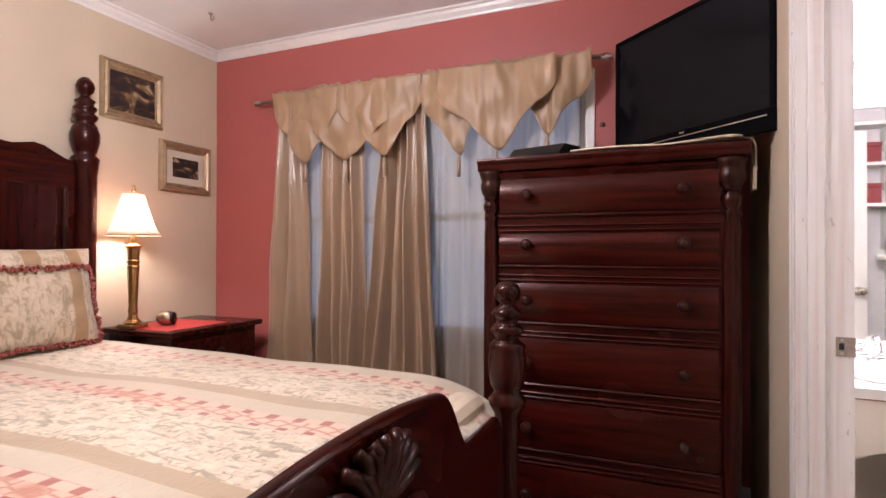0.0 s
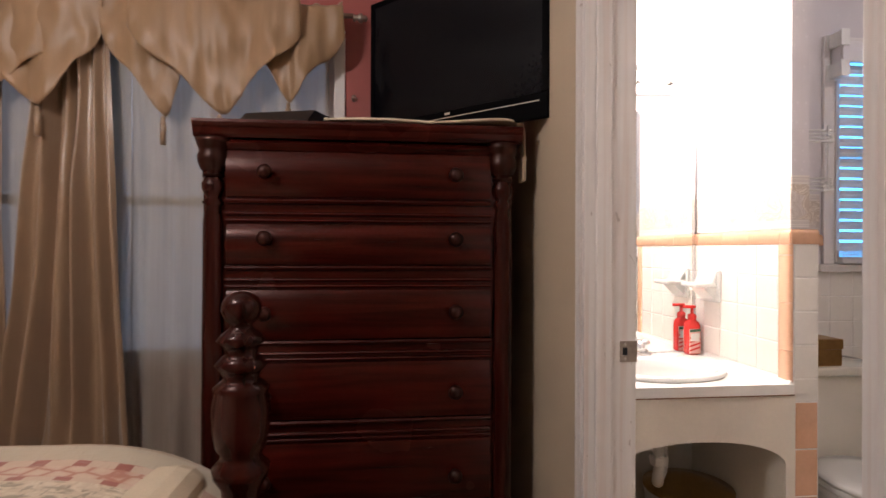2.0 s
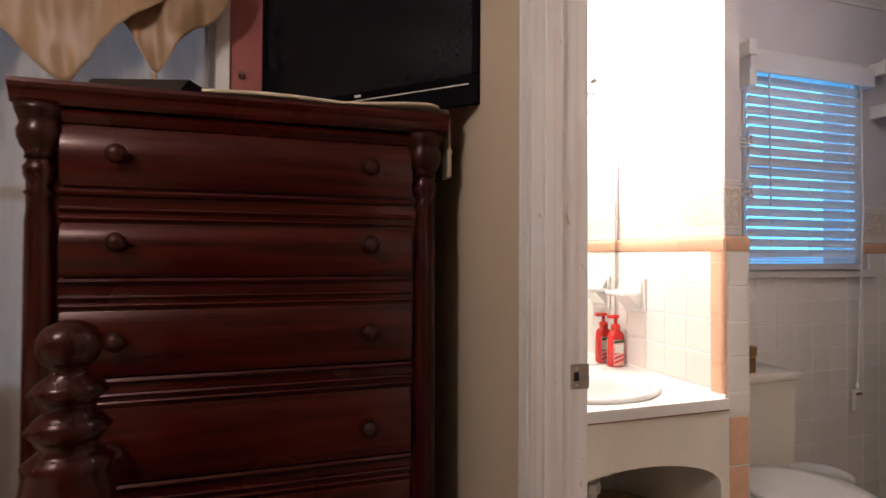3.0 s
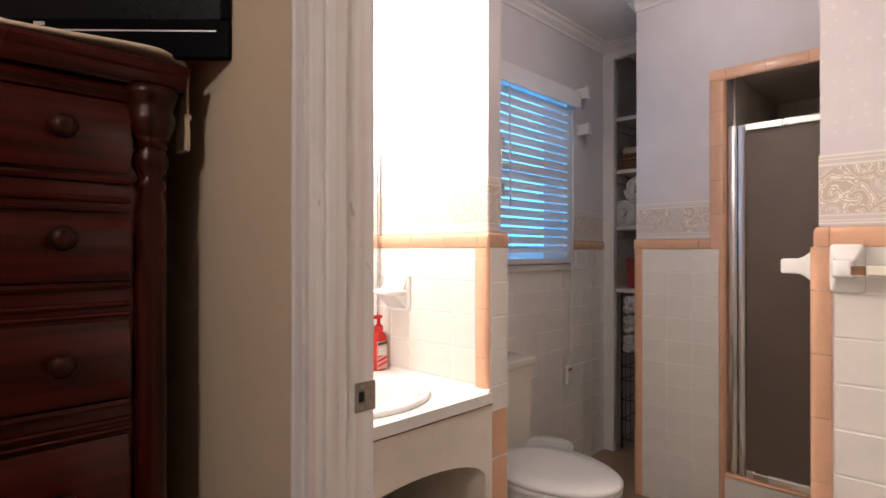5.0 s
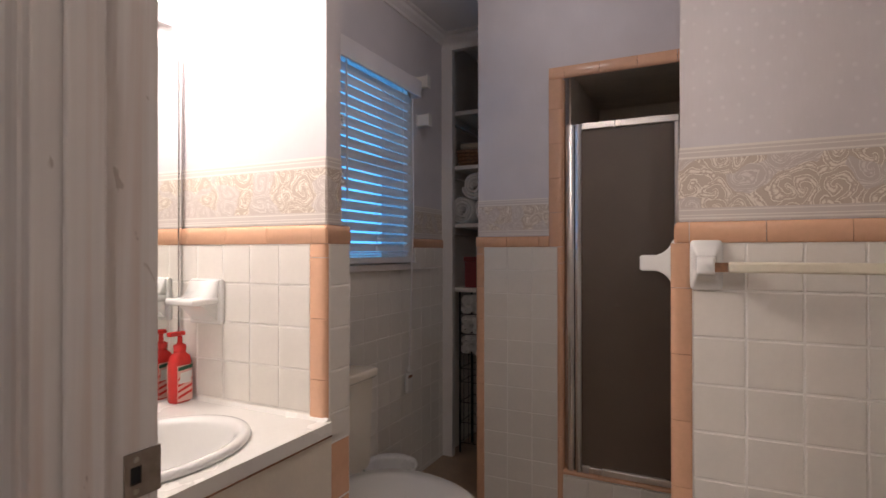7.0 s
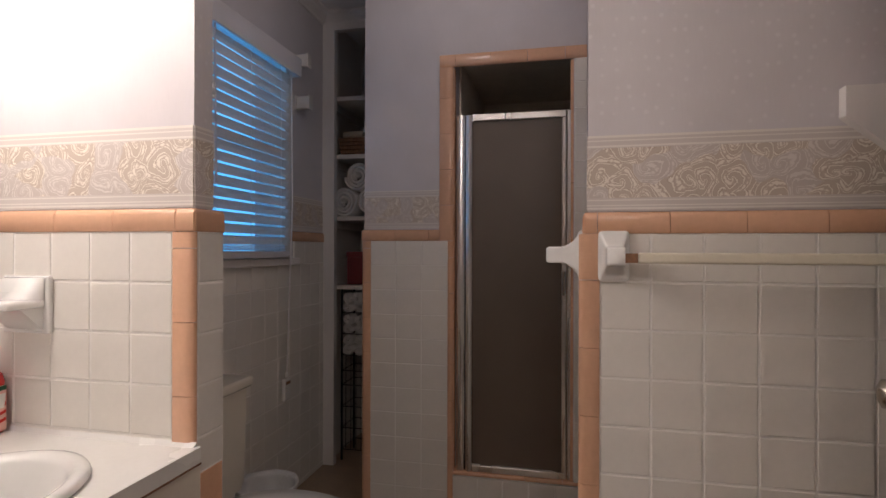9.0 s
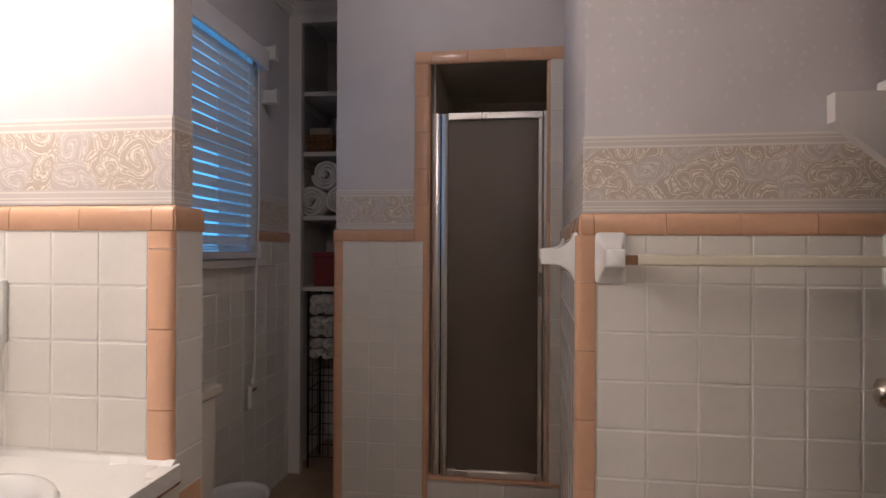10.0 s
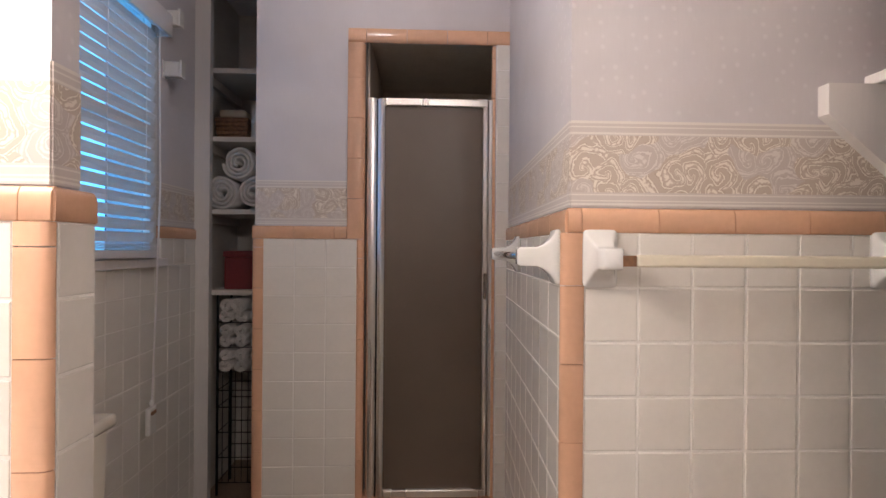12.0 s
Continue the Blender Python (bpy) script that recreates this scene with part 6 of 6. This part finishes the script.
# ---- ceiling fan light over the bed, out of view: added to light the bedroom ----
fan = thing("ceiling_fan", (CEIL_LAMP[0], CEIL_LAMP[1], BC), "unseen white ceiling fan with lit glass shades and pull chains, added to light the bedroom", "ceiling fan")
fx, fy = CEIL_LAMP[0], CEIL_LAMP[1]
part("canopy", lathe(bmesh.new(), [(0.07, 0), (0.065, -0.03), (0.02, -0.05), (0.015, -0.12), (0.10, -0.14), (0.12, -0.17), (0.12, -0.24), (0.08, -0.27), (0.06, -0.29)], (fx, fy, BC - 0.001), 24), M_TRIM, fan, "", True)
for k in range(5):
    a = 2 * math.pi * k / 5 + 0.35
    bl = boxed(0.12, 0.62, -0.065, 0.065, -0.006, 0.004, bev=0.003)
    part("blade", placed(bl, Matrix.Translation((fx, fy, BC - 0.215)) @ Matrix.Rotation(a, 4, "Z") @ Matrix.Rotation(radians(11), 4, "X")), M_TRIM, fan)
for k in range(3):
    cx_, cy_ = fx + 0.12 * math.cos(k * 2.1), fy + 0.12 * math.sin(k * 2.1)
    sh = part("glass_shade", lathe(bmesh.new(), [(0.02, 0.07), (0.045, 0.05), (0.062, 0.0), (0.058, -0.045)], (cx_, cy_, CEIL_LAMP[2] + 0.02), 18), glow("lit_frosted_glass_%d" % k, (1.0, 0.85, 0.68), 5.0), fan, "lit frosted glass shade", True)
    sh.visible_shadow = False
part("pull_chain", tube(bmesh.new(), [(fx + 0.03, fy + 0.03, BC - 0.29), (fx + 0.03, fy + 0.03, BC - 0.40)], 0.002, 5), M_BRASS, fan)


hook_up = thing("ceiling_hook", (-2.47, 2.43, BC), "small grey metal plant hook screwed into the bedroom ceiling", "hook")
part("plate", lathe(bmesh.new(), [(0.014, -0.0005), (0.014, -0.004), (0.006, -0.007)], (-2.47, 2.43, BC), 14), M_NICKEL, hook_up)
part("crook", tube(bmesh.new(), [(-2.47, 2.43, BC - 0.005), (-2.47, 2.43, BC - 0.030)] + [(-2.47 + 0.013 - 0.013 * math.cos(0.5 * k), 2.43, BC - 0.030 - 0.013 * math.sin(0.5 * k)) for k in range(1, 9)], 0.0035, 7), M_NICKEL, hook_up, "", True)

# ---- bathroom ceiling light, unseen: assumed source for the lit upper walls ----
dome = thing("ceiling_light", (1.85, 1.85, CC), "assumed round frosted flush ceiling light, lit, out of view on the bathroom ceiling", "ceiling light")
part("rim", lathe(bmesh.new(), [(0.125, -0.001), (0.128, -0.012), (0.120, -0.024), (0.10, -0.026)], (1.85, 1.85, CC), 28), M_TRIM, dome, "", True)
globe = part("glass_dome", lathe(bmesh.new(), [(0.115, -0.0265), (0.112, -0.05), (0.095, -0.078), (0.06, -0.098), (0.02, -0.106), (0.002, -0.107)], (1.85, 1.85, CC), 28), glow("lit_frosted_dome", (1.0, 0.86, 0.76), 1.0), dome, "lit frosted glass dome", True)
globe.visible_shadow = False


# ---- tiles, piece by piece ----
TILE_MESH = {}


def tile_mesh(w, h, mat, t=0.009):
    key = (round(w, 4), round(h, 4), mat.name)
    if key not in TILE_MESH:
        bm, e = bmesh.new(), 0.0026
        lo = [bm.verts.new((sx * w / 2, sy * h / 2, 0)) for sx, sy in ((-1, -1), (1, -1), (1, 1), (-1, 1))]
        mid = [bm.verts.new((sx * w / 2, sy * h / 2, t - e)) for sx, sy in ((-1, -1), (1, -1), (1, 1), (-1, 1))]
        hi = [bm.verts.new((sx * (w / 2 - e), sy * (h / 2 - e), t)) for sx, sy in ((-1, -1), (1, -1), (1, 1), (-1, 1))]
        for a, b in ((lo, mid), (mid, hi)):
            for i in range(4):
                bm.faces.new((a[i], a[(i + 1) % 4], b[(i + 1) % 4], b[i]))
        bm.faces.new(hi)
        TILE_MESH[key] = mesh_of("tile", bm, mat)
    return TILE_MESH[key]


def put_piece(name, mesh, parent, at, x, y, z):
    ob = new(name, mesh)
    ob.parent = parent
    m = Matrix((x, y, z)).transposed().to_4x4()
    m.translation = at
    ob.matrix_basis = Matrix.Translation(-parent.matrix_basis.translation) @ m
    return ob


def field(parent, o, u, n, joints, rows, mat=None, gap=0.0024, tilt=0.005, lift=0.0):
    """Tiles between the joints along u from o and between the rows up the wall, on a grout bed."""
    o, u, n, up = Vector(o), Vector(u).normalized(), Vector(n).normalized(), Vector((0, 0, 1))
    bed = bmesh.new()
    prism(bed, [(joints[0], rows[0]), (joints[-1], rows[0]), (joints[-1], rows[-1]), (joints[0], rows[-1])], lambda a, z, d: o + u * a + n * d + up * z, 0.0003, 0.0083 + lift)
    part("grout_bed", bed, M_GROUT, parent, "pale grout between the tiles")
    right = up.cross(n)
    for a, b in zip(joints, joints[1:]):
        for c, d in zip(rows, rows[1:]):
            if b - a < 0.012 or d - c < 0.008:
                continue
            nz = (n + right * random.uniform(-tilt, tilt) + up * random.uniform(-tilt, tilt)).normalized()
            x = up.cross(nz).normalized()
            put_piece("tile", tile_mesh(b - a - gap, d - c - gap, mat or M_TILE), parent, o + u * ((a + b) / 2) + up * ((c + d) / 2) + n * (0.0008 + lift), x, nz.cross(x), nz)


def strip_mesh(length, h, t=0.0125, r=0.017):
    key = ("strip", round(length, 4), round(h, 4))
    if key not in TILE_MESH:
        prof = [(0, 0), (t - 0.002, 0), (t, 0.002)] + [(0.001 + (t - 0.001) * math.cos(a), h - r + r * math.sin(a)) for a in (0, 0.3, 0.6, 0.9, 1.2, 1.57)]
        bm = bmesh.new()
        prism(bm, prof, lambda d, y, w: (w, y - h / 2, d), -length / 2, length / 2)
        TILE_MESH[key] = mesh_of("peach_tile", bm, M_PEACH, True)
        TILE_MESH[key].set_sharp_from_angle(angle=radians(50))
    return TILE_MESH[key]


def strips(parent, o, along, across, n, breaks, h, gap=0.0015):
    """Bullnose pieces laid end to end along a line, rounded towards across."""
    o, along, across, n = (Vector(v) for v in (o, along, across, n))
    if along.cross(across).dot(n) < 0:
        o, along, breaks = o, along * -1, [-b for b in breaks[::-1]]
    for a, b in zip(breaks, breaks[1:]):
        if b - a > 0.01:
            put_piece("peach_tile", strip_mesh(b - a - gap, h), parent, o + along * ((a + b) / 2) + across * (h / 2), along, across, n)


def steps(a, b, d, first=None):
    """Breaks from a to b every d, the first at first."""
    out, v = [a], first if first is not None else a + d
    while v < b - 0.006:
        if v > a + 0.006:
            out.append(v)
        v += d
    return out + [b]


PITCH = 0.1085
ROWS_ALL = sorted({0.0, *[round(TZ - PITCH * k, 4) for k in range(12)]})
ROWS_UP = [0.7715] + [z for z in ROWS_ALL if z > 0.78]
UP, CAPH = (0, 0, 1), PEACH_TOP - TZ
CORNERS = [0.0] + [round(0.028 + 0.1548 * k, 4) for k in range(9)]
# towel rail wall: west face, then the return towards the shower
field(wall_d, (1.433, 1.3175, 0), (0, -1, 0), (-1, 0, 0), steps(0, 0.765, 0.1090, 0.1095), ROWS_ALL)
strips(wall_d, (1.433, 1.3175, 0), UP, (0, 1, 0), (-1, 0, 0), [z for z in steps(0, TZ, 0.1548, 0.028)], 0.046)
strips(wall_d, (1.433, 1.351, TZ), (0, -1, 0), UP, (-1, 0, 0), steps(0, 0.80, 0.1545, 0.028), CAPH)
field(wall_d, Vector((1.433, 1.343, 0)), un, nn, steps(0.0, 1.006, PITCH, 0.06), ROWS_ALL)
strips(wall_d, Vector((1.433, 1.343, TZ)) - un * 0.008, un, UP, nn, steps(0, 1.01, 0.1545), CAPH)
# partition beside the basin
field(stub, (1.145, 2.1985, 0), (0, 1, 0), (-1, 0, 0), steps(0, 0.485, 0.1035, 0.104), ROWS_UP)
strips(stub, (1.145, 2.1985, 0.772), UP, (0, -1, 0), (-1, 0, 0), steps(0, TZ - 0.772, 0.1548, 0.10), 0.0525)
strips(stub, (1.145, 2.146, TZ), (0, 1, 0), UP, (-1, 0, 0), steps(0, 0.539, 0.1545, 0.045), CAPH)
field(stub, (1.147, 2.155, 0), (1, 0, 0), (0, -1, 0), [0, 0.086], [0.708] + [z for z in ROWS_ALL if z > 0.74])
strips(stub, (1.145, 2.155, TZ), (1, 0, 0), UP, (0, -1, 0), [-0.009, 0.088], CAPH)
field(stub, (1.152, 2.155, 0), (1, 0, 0), (0, -1, 0), [0, 0.081], steps(0, 0.708, 0.152, 0.10), M_PEACH)
field(stub, (1.205, 2.155, 0), (0, 1, 0), (1, 0, 0), steps(0, 0.53, PITCH), ROWS_ALL)
strips(stub, (1.205, 2.155, TZ), (0, 1, 0), UP, (1, 0, 0), steps(0, 0.53, 0.1545), CAPH)
# wall round the shower
field(wall_c, (2.448, 2.239, 0), (0, -1, 0), (-1, 0, 0), steps(0, 0.353, 0.118), ROWS_ALL, gap=0.0009)
strips(wall_c, (2.448, 2.239, 0), UP, (0, 1, 0), (-1, 0, 0), steps(0, TZ, 0.1548, 0.10), 0.042)
strips(wall_c, (2.448, 2.281, TZ), (0, -1, 0), UP, (-1, 0, 0), steps(0, 0.357, 0.1545), CAPH)
strips(wall_c, (2.448, 1.886, 0), UP, (0, -1, 0), (-1, 0, 0), steps(0, TZ, 0.1548, 0.06), 0.024)
strips(wall_c, (2.448, 1.924, 0), UP, (0, -1, 0), (-1, 0, 0), steps(TZ, 1.972, 0.1548), 0.062)
strips(wall_c, (2.448, 1.924, 2.024), (0, -1, 0), (0, 0, -1), (-1, 0, 0), steps(0, 0.622, 0.1548, 0.07), 0.052)
field(wall_c, (2.448, 1.352, 0), (0, -1, 0), (-1, 0, 0), [0, 0.050], steps(0, 1.972, 0.1085, 0.03))
strips(wall_c, (2.4485, 1.872, 0), UP, (1, 0, 0), (0, -1, 0), steps(0.22, 1.97, 0.1548), 0.05)
strips(wall_c, (2.4485, 1.355, 0), UP, (1, 0, 0), (0, 1, 0), steps(0.22, 1.97, 0.1548), 0.05)
field(curb, (2.448, 1.862, 0), (0, -1, 0), (-1, 0, 0), steps(0, 0.56, PITCH), [0, 0.09, 0.198])
strips(curb, (2.436, 1.862, 0.205), (0, -1, 0), (1, 0, 0), UP, steps(0, 0.56, 0.1548), 0.112)
# window wall
field(bath_north, (1.205, 2.685, 0), (1, 0, 0), (0, -1, 0), steps(0, 1.677, PITCH), [z for z in ROWS_ALL if z < 1.10] + [1.105], gap=0.0014)
field(bath_north, (BW1 + 0.10, 2.685, 0), (1, 0, 0), (0, -1, 0), steps(0, 2.882 - BW1 - 0.10, PITCH), [1.105, TZ])
strips(bath_north, (BW1 + 0.062, 2.685, TZ), (1, 0, 0), UP, (0, -1, 0), steps(0, 2.882 - BW1 - 0.062, 0.1545), CAPH)
field(bath_north, (1.205, 2.685, 0), (1, 0, 0), (0, -1, 0), steps(0, 0.48, PITCH), [1.105, TZ])
strips(bath_north, (1.205, 2.685, TZ), (1, 0, 0), UP, (0, -1, 0), steps(0, 0.533, 0.1545), CAPH)
